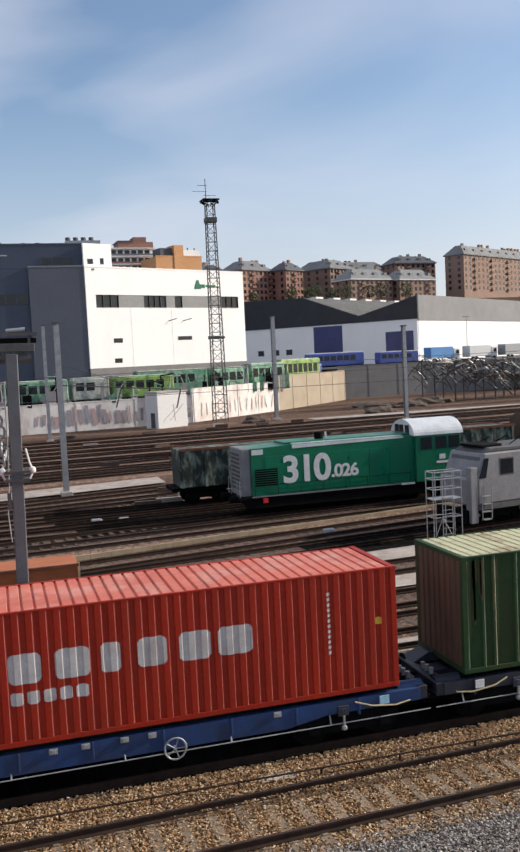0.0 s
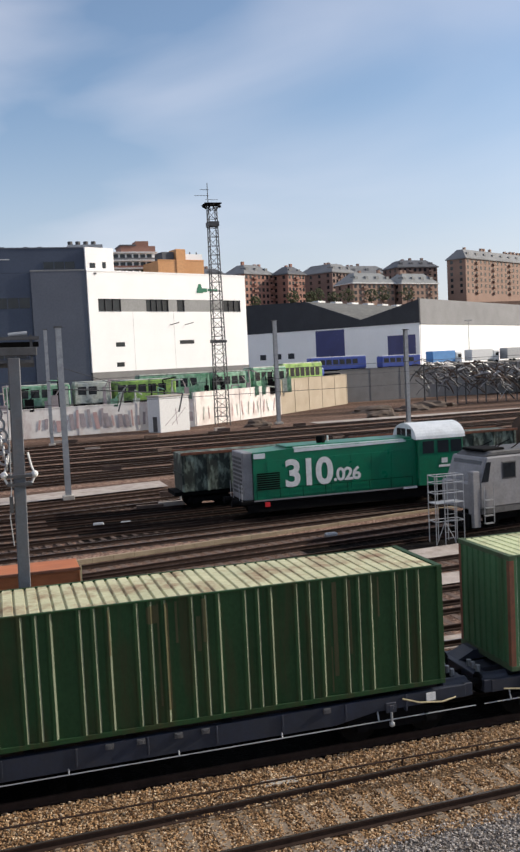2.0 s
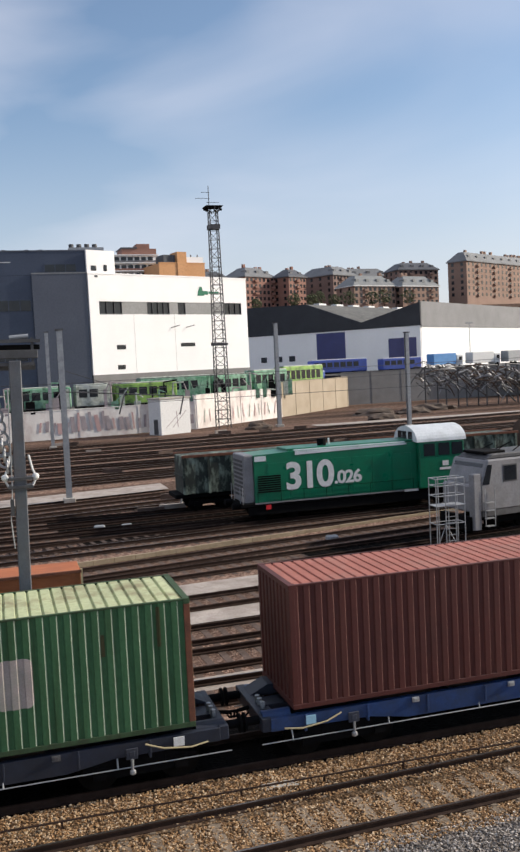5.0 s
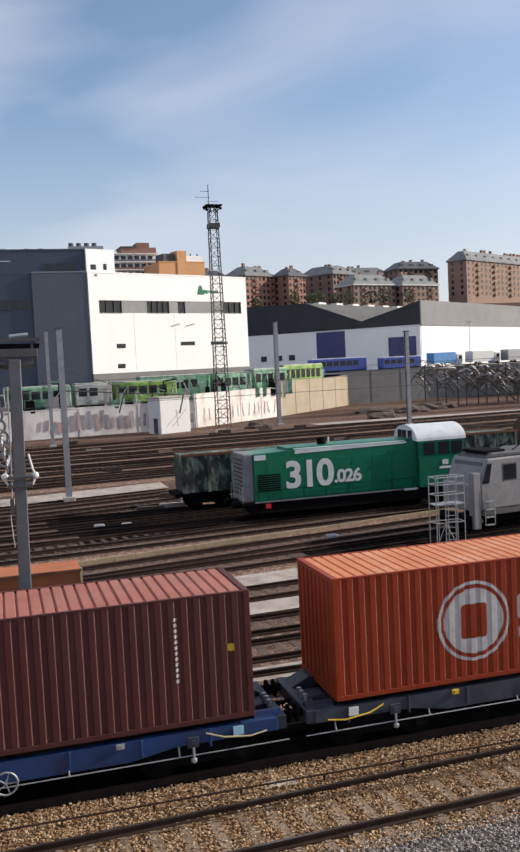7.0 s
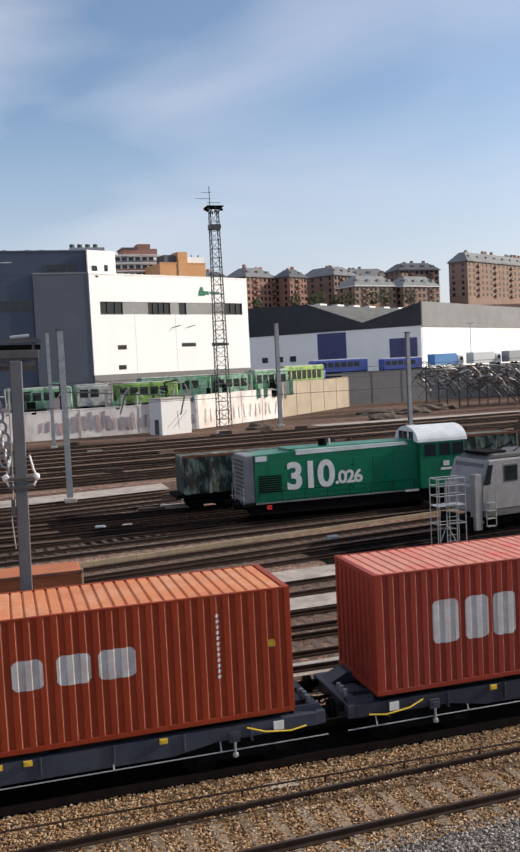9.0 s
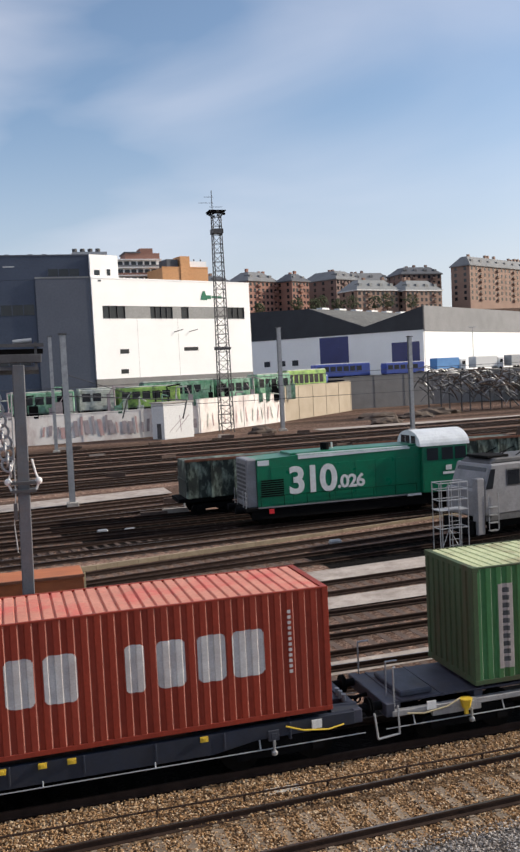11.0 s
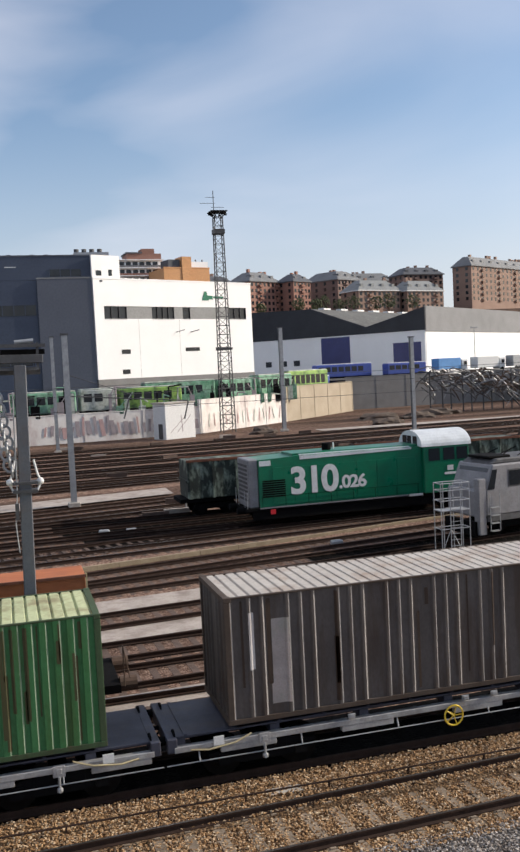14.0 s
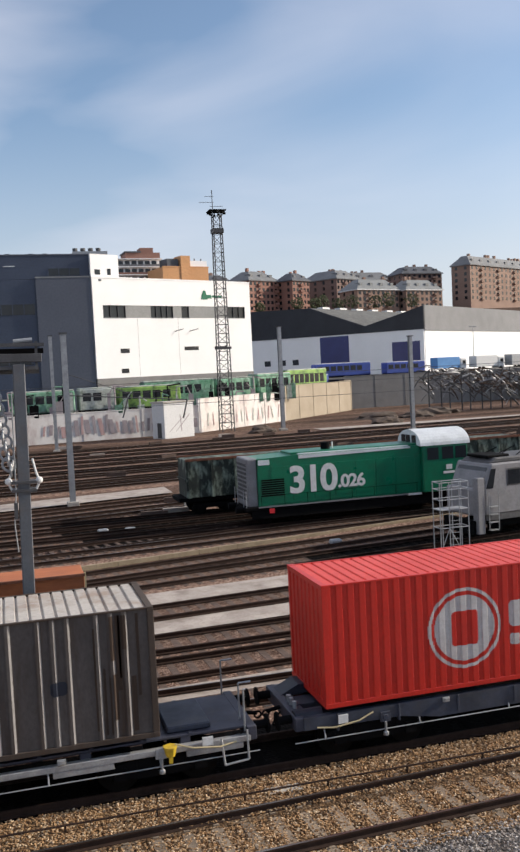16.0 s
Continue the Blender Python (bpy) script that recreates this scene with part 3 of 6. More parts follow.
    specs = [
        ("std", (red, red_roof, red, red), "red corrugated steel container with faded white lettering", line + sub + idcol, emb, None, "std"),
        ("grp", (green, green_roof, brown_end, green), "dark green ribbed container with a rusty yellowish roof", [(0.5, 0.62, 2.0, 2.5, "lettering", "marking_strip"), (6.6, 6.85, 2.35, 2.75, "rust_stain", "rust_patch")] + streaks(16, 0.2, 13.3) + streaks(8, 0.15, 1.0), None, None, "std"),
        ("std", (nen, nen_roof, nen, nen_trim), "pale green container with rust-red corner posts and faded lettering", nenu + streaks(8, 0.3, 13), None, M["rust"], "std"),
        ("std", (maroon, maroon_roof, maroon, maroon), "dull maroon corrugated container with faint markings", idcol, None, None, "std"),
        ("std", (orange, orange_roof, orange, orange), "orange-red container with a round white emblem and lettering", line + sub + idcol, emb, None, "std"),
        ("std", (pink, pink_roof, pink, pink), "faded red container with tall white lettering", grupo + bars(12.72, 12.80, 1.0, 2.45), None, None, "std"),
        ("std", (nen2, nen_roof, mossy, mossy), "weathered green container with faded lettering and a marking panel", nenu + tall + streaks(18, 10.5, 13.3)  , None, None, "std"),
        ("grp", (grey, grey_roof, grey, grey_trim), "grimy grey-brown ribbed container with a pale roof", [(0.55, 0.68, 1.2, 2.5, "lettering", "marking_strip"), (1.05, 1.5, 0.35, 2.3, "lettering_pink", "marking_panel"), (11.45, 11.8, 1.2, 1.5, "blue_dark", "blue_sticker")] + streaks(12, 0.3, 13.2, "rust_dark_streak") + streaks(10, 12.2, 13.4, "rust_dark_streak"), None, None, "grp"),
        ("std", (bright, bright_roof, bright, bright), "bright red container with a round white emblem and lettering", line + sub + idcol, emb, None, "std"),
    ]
    # pale chalky paint; the sun's glint on rib flanks is mixed into it
    def sun_chalk(name, c):
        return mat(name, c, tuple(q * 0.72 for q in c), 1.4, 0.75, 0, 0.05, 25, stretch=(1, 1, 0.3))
    sun_chalks = [sun_chalk("sunlit_chalky_red", (0.40, 0.08, 0.06)), sun_chalk("sunlit_chalky_green", (0.17, 0.20, 0.13)), sun_chalk("sunlit_chalky_pale_green", (0.29, 0.37, 0.28)),
              sun_chalk("sunlit_chalky_maroon", (0.19, 0.075, 0.06)), sun_chalk("sunlit_chalky_orange", (0.40, 0.12, 0.07)), sun_chalk("sunlit_chalky_pink", (0.46, 0.17, 0.125)),
              sun_chalk("sunlit_chalky_green_b", (0.26, 0.35, 0.24)), sun_chalk("sunlit_chalky_grey", (0.30, 0.28, 0.27)), None]
    for s, ck, (kind, mats, label, marks, em, posts, ek) in zip(STARTS, sun_chalks, specs):
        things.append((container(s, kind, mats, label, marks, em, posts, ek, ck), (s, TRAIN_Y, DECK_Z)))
    # wagons
    ws = []
    names = ["blue steel container wagon with white plates", "dark blue container wagon, grimy", "dark blue container wagon with white plates",
             "bright blue container wagon with a brake wheel", "faded blue-grey container wagon", "grey container wagon, grimy"]
    paints = [M["blue"], M["blue_dark"], M["blue_dark"], M["blue"], M["blue_grey"], M["blue_dark"]]
    for i in range(6):
        a = STARTS[i] - 0.75
        b = STARTS[i] + LEN + 0.75
        a = max(a, ws[-1][2] + 0.12) if ws else a
        wv = wagon(a, b, None, names[i], paints[i], M["blue_dark"] if i < 4 else M["deck"], True, False,
                   {0: 9.0, 3: 9.0, 4: 6.6}.get(i), (2.0, b - a - 2.0), "white" if i in (0, 1, 2, 3) else "yellow")
        ws.append((wv, (a, TRAIN_Y + WID / 2, 0), b))
    for i in (6, 7):
        a = STARTS[6] - 2.35 if i == 6 else STARTS[6] + LEN + 1.3
        b = STARTS[6] + LEN + 1.15 if i == 6 else STARTS[7] + LEN + 2.2
        wv = wagon(a, b, None, "silver-grey container wagon with a dark deck", M["silver"], M["deck"], True, True, 6.9 if i == 7 else None, (2.2, b - a - 2.2))
        dk = box(B(), 0.1, b - a - 0.1, -1.06, 1.06, 1.07, 1.11)
        for q in np.arange(0.4, b - a - 0.5, 1.1):
            box(dk, q, q + 0.08, -1.05, 1.05, 1.11, 1.135)
        part("deck", dk, M["deck"], wv)
        e = 0.25 if i == 6 else b - a - 0.25
        for yy in (-1.1, -0.65, 1.1):
            rl = pipe(B(), [(e, yy, 1.0), (e, yy, 1.95), (e + (0.05 if yy < -1 else 0.3), yy, 1.95)], 0.022)
            part("handrail", rl, M["galv"], wv)
        st = pipe(B(), [(e, -1.3, 1.1), (e, -1.36, 0.45), (e - 0.55, -1.36, 0.40), (e - 0.6, -1.3, 1.0)], 0.025)
        part("step", st, M["galv"], wv)
        hatch = box(B(), 0.5 if i == 6 else b - a - 2.0, 1.35 if i == 6 else b - a - 1.0, -0.9, 0.7, 1.12, 1.26)
        part("deck_hatch", hatch, M["blue_grey"], wv, bevel=0.03)
        cup = B()
        xx = 2.05 if i == 6 else b - a - 2.0
        rod(cup, (xx, -1.28, 0.78), (xx, -1.28, 1.0), 0.10, 10, 0.16)
        box(cup, xx - 0.04, xx + 0.04, -1.32, -1.24, 0.62, 0.80)
        part("yellow_lock_cup", cup, M["yellow"], wv)
        ws.append((wv, (a, TRAIN_Y + WID / 2, 0), b))
    a = max(STARTS[8] - 0.75, ws[-1][2] + 0.15)
    wv = wagon(a, STARTS[8] + LEN + 0.75, None, "grey container wagon, grimy", M["blue_grey"], M["deck"], True, False, None, (2.0, 13.0))
    ws.append((wv, (a, TRAIN_Y + WID / 2, 0), 0))
    return things + [(o, p) for o, p, _ in ws]


TRAIN = build_train()


# ---------------------------------------------------------------- the ground and the tracks
def sheet(name, pts, z, material, label, cat):
    ob = raw(name, [(x, y, z) for x, y in pts], [tuple(range(len(pts)))], material)
    return tagged(ob, label, cat, kind="structure")


sheet("ground", [(-3000, -200), (3000, -200), (3000, 4500), (-3000, 4500)], -0.32, M["yard"], "brown stony railway yard ground", "ground")

RAIL_PROFILE = [(-0.075, 0.0), (0.075, 0.0), (0.075, 0.02), (0.012, 0.04), (0.012, 0.125), (0.036, 0.135), (0.036, 0.17), (-0.036, 0.17), (-0.036, 0.135), (-0.012, 0.125), (-0.012, 0.04), (-0.075, 0.02)]
GAUGE = 1.74


def rail_bm(x0, x1):
    b = B()
    r0 = [b.verts.new((x0, y, z - 0.17)) for y, z in RAIL_PROFILE]
    r1 = [b.verts.new((x1, y, z - 0.17)) for y, z in RAIL_PROFILE]
    for i in range(len(r0)):
        j = (i + 1) % len(r0)
        b.faces.new((r0[i], r0[j], r1[j], r1[i]))
    b.faces.new(r0[::-1])
    b.faces.new(r1)
    return b


def sleeper_mesh(name, material):
    b = B()
    prism(b, [(-0.14, -0.02), (0.14, -0.02), (0.11, 0.19), (-0.11, 0.19)], -1.3, 1.3)
    for s in (-1, 1):
        for k in (-0.13, 0.13):
            box(b, -0.06, 0.06, s * GAUGE / 2 + k - 0.03, s * GAUGE / 2 + k + 0.03, 0.19, 0.22)
    return mesh_of(name, b, material)


SLEEPER = sleeper_mesh("sleeper", M["sleeper"])
SLEEPER_WOOD = sleeper_mesh("sleeper", M["sleeper_wood"])
# sleepers almost black, carrying the shade beneath trains in their colour
M["sleeper_shaded"] = mat("shaded_sleeper", (0.005, 0.004, 0.0035), (0.003, 0.0025, 0.002), 3, 0.95, 0, 0.3, 40, rand=0.2, spec=0.05)
SLEEPER_SHADED = sleeper_mesh("sleeper", M["sleeper_shaded"])


def track(yc, x0, x1, bed, sleepers, label, turn=0.0, pivot=0.0, parts=False, worn=False, bed_h=0.16):
    """Two rails on sleepers in a bed of stones, rail head at z = 0."""
    tr = new("railway_track")
    tagged(tr, label, "railway track", kind="structure")
    tr.matrix_world = pose(pivot, yc, 0, 0, 0, turn)
    a, c = x0 - pivot, x1 - pivot
    b = B()
    zt = -0.21
    v = [(-2.3, -0.33), (2.3, -0.33), (1.55, zt), (-1.55, zt)]
    p0 = [b.verts.new((a, y, z)) for y, z in v]
    p1 = [b.verts.new((c, y, z)) for y, z in v]
    for i in (1, 2, 3):
        j = (i + 1) % 4
        b.faces.new((p0[i], p0[j], p1[j], p1[i]))
    part("ballast_bed", b, bed, tr)
    for s in (-1, 1):
        r = part("rail", rail_bm(a, c), M["rail"], tr)
        r.location.y = s * GAUGE / 2
        if worn:
            h = part("rail_head", box(B(), a, c, -0.026, 0.026, -0.002, 0.003), M["rail_top"], r, "bright worn running surface")
    n = int((c - a) / 0.62)
    if parts:
        for i in range(n):
            s = new("sleeper", sleepers)
            s.parent = tr
            s.location = (a + 0.3 + i * 0.62, random.uniform(-0.02, 0.02), -0.365)
            s.rotation_euler = (0, 0, random.uniform(-0.015, 0.015))
    else:
        vs, fs = [], []
        for i in range(n):
            x = a + 0.3 + i * 0.62
            k = len(vs)
            vs += [(x - 0.12, -1.3, -0.202), (x + 0.12, -1.3, -0.202), (x + 0.12, 1.3, -0.202), (x - 0.12, 1.3, -0.202),
                   (x - 0.15, -1.32, -0.3), (x + 0.15, -1.32, -0.3), (x + 0.15, 1.32, -0.3), (x - 0.15, 1.32, -0.3)]
            fs += [(k, k + 1, k + 2, k + 3), (k + 5, k + 4, k, k + 1)[::1], (k + 6, k + 5, k + 1, k + 2), (k + 7, k + 6, k + 2, k + 3), (k + 4, k + 7, k + 3, k)]
        ob = raw("sleepers", vs, fs, sleepers.materials[0], tr)
        tagged(ob, kind="stuff")
    return tr


def stones(name, x0, x1, y0, y1, n, material, z, parent=None):
    """Loose ballast stones, each a small uneven block."""
    rng = np.random.default_rng(5)
    base = np.array([(-1, -1, -1), (1, -1, -1), (1, 1, -1), (-1, 1, -1), (-1, -1, 1), (1, -1, 1), (1, 1, 1), (-1, 1, 1)], float)
    faces = np.array([(3, 2, 1, 0), (4, 5, 6, 7), (0, 1, 5, 4), (1, 2, 6, 5), (2, 3, 7, 6), (3, 0, 4, 7)])
    size = rng.uniform(0.011, 0.028, (n, 1, 3))
    v = base[None] * size * rng.uniform(0.65, 1.1, (n, 8, 1))
    a = rng.uniform(0, 6.28, n)
    t = rng.uniform(-0.6, 0.6, n)
    ca, sa_, ct, st = np.cos(a), np.sin(a), np.cos(t), np.sin(t)
    y = v[..., 1] * ct[:, None] - v[..., 2] * st[:, None]
    zz = v[..., 1] * st[:, None] + v[..., 2] * ct[:, None]
    x = v[..., 0] * ca[:, None] - y * sa_[:, None]
    yy = v[..., 0] * sa_[:, None] + y * ca[:, None]
    px, py = rng.uniform(x0, x1, n), rng.uniform(y0, y1, n)
    verts = np.stack([x + px[:, None], yy + py[:, None], zz + z + rng.uniform(-0.01, 0.025, n)[:, None]], -1).reshape(-1, 3)
    f = (faces[None] + 8 * np.arange(n)[:, None, None]).reshape(-1, 4)
    ob = raw(name, verts.tolist(), f.tolist(), material, parent)
    return ob


def island_stone(name, cols):
    """Stones that each take one of a few colours."""
    m = bpy.data.materials.new(name)
    m.use_nodes = True
    n, l = m.node_tree.nodes, m.node_tree.links
    b = n["Principled BSDF"]
    b.inputs["Roughness"].default_value = 0.95
    g = n.new("ShaderNodeNewGeometry")
    r = n.new("ShaderNodeValToRGB")
    e = r.color_ramp.elements
    e[0].color, e[1].color = (*cols[0], 1), (*cols[-1], 1)
    for i, c in enumerate(cols[1:-1]):
        q = e.new((i + 1) / (len(cols) - 1))
        q.color = (*c, 1)
    l.new(g.outputs["Random Per Island"], r.inputs["Fac"])
    l.new(r.outputs["Color"], b.inputs["Base Color"])
    return m


STONE = island_stone("loose_stone", [(0.06, 0.032, 0.015), (0.21, 0.115, 0.05), (0.34, 0.2, 0.09), (0.42, 0.27, 0.14), (0.60, 0.47, 0.32)])
STONE_GREY = island_stone("loose_grey_stone", [(0.09, 0.075, 0.06), (0.2, 0.17, 0.145), (0.3, 0.265, 0.23), (0.5, 0.46, 0.42)])

NEAR_Y, NEAR_TURN = 16.95, 2.0
# stones of the near bed, up to the moving train's line
tagged(sheet("ballast_strip", [(-40, 17.5), (70, 17.5), (70, 19.32), (-40, 19.32)], -0.165, M["ballast"], "brown ballast between two tracks", "ballast"), kind="structure")
sheet("ballast_shoulder", [(-40, 2), (70, 2), (70, 16.2), (-40, 16.2)], -0.225, M["ballast_grey"], "grey ballast beside the track", "ballast")
near = track(NEAR_Y, -40, 70, M["ballast"], SLEEPER, "near track with pale concrete sleepers on brown ballast", NEAR_TURN, 6.0, True, True)
tagged(stones("ballast_stones", -3, 16, 15.4, 17.9, 32000, STONE, -0.204), "loose brown ballast stones between the sleepers", "ballast", kind="stuff")
tagged(stones("ballast_stones", -3, 16, 17.7, 19.35, 20000, STONE, -0.155), "loose brown ballast stones beside the moving train", "ballast", kind="stuff")
tagged(stones("ballast_stones", 1, 13, 13.6, 15.7, 14000, STONE_GREY, -0.205), "loose grey ballast stones beside the track", "ballast", kind="stuff")

# bed and sleepers here have the moving train's shade painted in
track(TRAIN_Y + WID / 2, -60, 200, M["ballast_shaded"], SLEEPER_SHADED, "dark track under the moving train, shade put into its colour", parts=False, worn=False)


def point_wire():
    """A thin pipe line on pegs along the track."""
    t = thing("pipe_line", "thin rusty pipe on short pegs beside the track", "pipe")
    part("pipe", pipe(B(), [(-8, 18.55, 0.02), (6, 18.3, 0.02), (20, 18.05, 0.02)], 0.022), M["rail"], t)
    for i in range(14):
        x = -5 + i * 1.9
        y = 18.55 - (x + 8) * 0.0179
        part("peg", box(B(), x - 0.02, x + 0.02, y - 0.02, y + 0.02, -0.25, 0.02), M["rail"], t)


point_wire()
tagged(part("cover_plate", box(B(), 5.05, 5.85, 18.42, 18.72, -0.21, -0.13), M["concrete"], None, bevel=0.01), "small tan concrete cover slab on the ballast", "cover slab")

# centre at x = 10, heading in degrees: the ladder of tracks fans out from the main line
YARD = [(24.6, 0.0), (27.67, 2.0), (30.4, 2.0), (34.75, 5.0), (40.2, 7.5), (43.0, 10.0), (48.0, 6.0), (51.4, 0.5), (54.6, 4.0), (57.3, 0.5), (61.6, 9.0), (65.4, 10.5),
        (77.0, 6.5), (81.4, 5.0), (86.0, 5.5), (90.6, 4.0), (95.3, 5.0), (100.0, 4.5), (105.0, 6.0), (110.0, 5.0), (115.0, 6.0)]
for i, (yc, turn) in enumerate(YARD):
    tr = track(yc, -70, 150, M["ballast_brown"], SLEEPER_WOOD, "rusty yard track on brown ballast", turn, 10.0, worn=i in (0, 6, 10) or i > 11)
    tr.location.z = -0.006 * (i % 4)
# beds of standing stock, black with oil and their long cast shadows painted in
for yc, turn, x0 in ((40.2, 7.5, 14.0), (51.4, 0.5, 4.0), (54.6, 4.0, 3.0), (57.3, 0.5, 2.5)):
    tr = track(yc, x0, 90, M["ballast_shaded"], SLEEPER_SHADED, "black yard track, oil and shadow of standing stock in its colour", turn, 10.0)
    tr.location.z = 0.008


def crossover(xa, ya, xb, yb):
    """Rails that lead from one track over to the next."""
    n, a = math.hypot(xb - xa, yb - ya), math.degrees(math.atan2(yb - ya, xb - xa))
    t = new("track_crossover")
    tagged(t, "rusty turnout rails crossing between two tracks", "railway track", kind="structure")
    t.matrix_world = pose(xa, ya, 0.004, 0, 0, a)
    for s_ in (-1, 1):
        r = part("rail", rail_bm(0, n), M["rail"], t)
        r.location.y = s_ * GAUGE / 2
    for i in range(int(n / 0.62)):
        sl = new("sleeper", SLEEPER_WOOD)
        sl.parent = t
        sl.location = (0.3 + i * 0.62, 0, -0.372)


crossover(-14, 57.2, 12, 61.8)
crossover(-6, 47.2, 14, 51.2)
crossover(-16, 75.0, 30, 83.0)
crossover(4, 90.0, 50, 88.6)
crossover(10, 100.0, 60, 99.0)
crossover(30, 93.0, 62, 104.5)


def slanted_strip(name, y_low, y_high, turn, x0, x1, z, label, cat="path"):
    """A strip of paving between two tracks; its edges are given at x = 10."""
    k = math.tan(radians(turn))
    return sheet(name, [(x0, y_low + k * (x0 - 10)), (x1, y_low + k * (x1 - 10)), (x1, y_high + k * (x1 - 10)), (x0, y_high + k * (x0 - 10))], z, M["path"], label, cat)


slanted_strip("service_path", 69.0, 72.9, 11.5, -60, 12.5, -0.19, "pale concrete service path between tracks")
slanted_strip("gravel_path", 25.2, 26.35, 2.0, -60, 110, -0.2, "pale gravel strip between tracks")
slanted_strip("gravel_path_b", 32.1, 33.75, 3.5, -60, 110, -0.2, "pale gravel strip between tracks")
slanted_strip("gravel_path_c", 35.9, 38.2, 5.5, -60, 110, -0.19, "pale gravel strip between tracks")


def cable_duct():
    """A line of pale concrete trough covers along a track."""
    t = new("cable_duct")
    tagged(t, "pale yellowish concrete cable duct beside a track", "cable duct", kind="structure")
    t.matrix_world = pose(10, 45.7, 0, 0, 0, 10.6)
    rr = random.Random(2)
    for i in range(30):
        part("cover", box(B(), -16 + i * 1.1, -14.92 + i * 1.1, -0.08, 0.08, -0.32, -0.10 + rr.uniform(0, 0.03)), M["duct"], t)


M["duct"] = mat("duct_concrete", (0.36, 0.29, 0.19), (0.26, 0.2, 0.13), 0.9, 0.95, 0, 0.3, 12, (0.2, 0.15, 0.1), 0.45)
cable_duct()
sheet("bright_verge", [(45, 124), (150, 124), (150, 128), (45, 128)], -0.2, M["path"], "pale dusty verge", "verge")

# ---------------------------------------------------------------- masts and wires
def catenary_mast(x, y, top, w, label, arm=0.0, arm_z=0.0, h_beam=True):
    t = thing("catenary_mast", label, "catenary mast", pose(x, y, -0.3))
    b = B()
    if h_beam:
        f_, q = w / 2, 0.03
        sec = [(-f_, -f_), (f_, -f_), (f_, -f_ + q), (q, -f_ + q), (q, f_ - q), (f_, f_ - q), (f_, f_), (-f_, f_), (-f_, f_ - q), (-q, f_ - q), (-q, -f_ + q), (-f_, -f_ + q)]
        lo = [b.verts.new((x_, y_, 0)) for x_, y_ in sec]
        hi = [b.verts.new((x_, y_, top + 0.3)) for x_, y_ in sec]
        for i in range(12):
            b.faces.new((lo[i], lo[(i + 1) % 12], hi[(i + 1) % 12], hi[i]))
        b.faces.new(hi)
    else:
        rod(b, (0, 0, 0), (0, 0, top + 0.3), w / 2, 12, w / 2 * 0.8)
    part("pole", b, M["galv"], t)
    part("footing", box(B(), -w, w, -w, w, 0, 0.35), M["concrete"], t, bevel=0.03)
    part("pole_cap", box(B(), -w * 0.7, w * 0.7, -w * 0.7, w * 0.7, top + 0.3, top + 0.42), M["galv_dark"], t)
    if arm:
        z = arm_z + 0.3
        part("cantilever", pipe(B(), [(0, 0, z), (arm, 0, z - 0.8)], 0.05), M["galv_dark"], t)
        part("stay", pipe(B(), [(0, 0, z + 1.6), (arm * 0.55, 0, z - 0.2)], 0.03), M["galv_dark"], t)
        part("registration_arm", pipe(B(), [(arm * 0.5, 0, z - 0.45), (arm * 0.45, 0, z - 1.9)], 0.06), M["galv_dark"], t)
        part("registration_arm", pipe(B(), [(arm, 0, z - 0.8), (arm * 0.96, 0, z - 2.2)], 0.06), M["galv_dark"], t)
    return t


catenary_mast(4.65, 67.5, 12.4, 0.42, "grey steel catenary mast beside a pale path", 9.0, 7.9)
catenary_mast(6.5, 118, 14.6, 0.42, "tall grey steel mast near the wall")
catenary_mast(40.8, 129.7, 15.3, 0.55, "slim grey steel mast near the wall")
catenary_mast(54.0, 112.4, 12.6, 0.5, "grey steel mast with a cap")
catenary_mast(77.5, 118, 8.0, 0.4, "short grey steel mast")


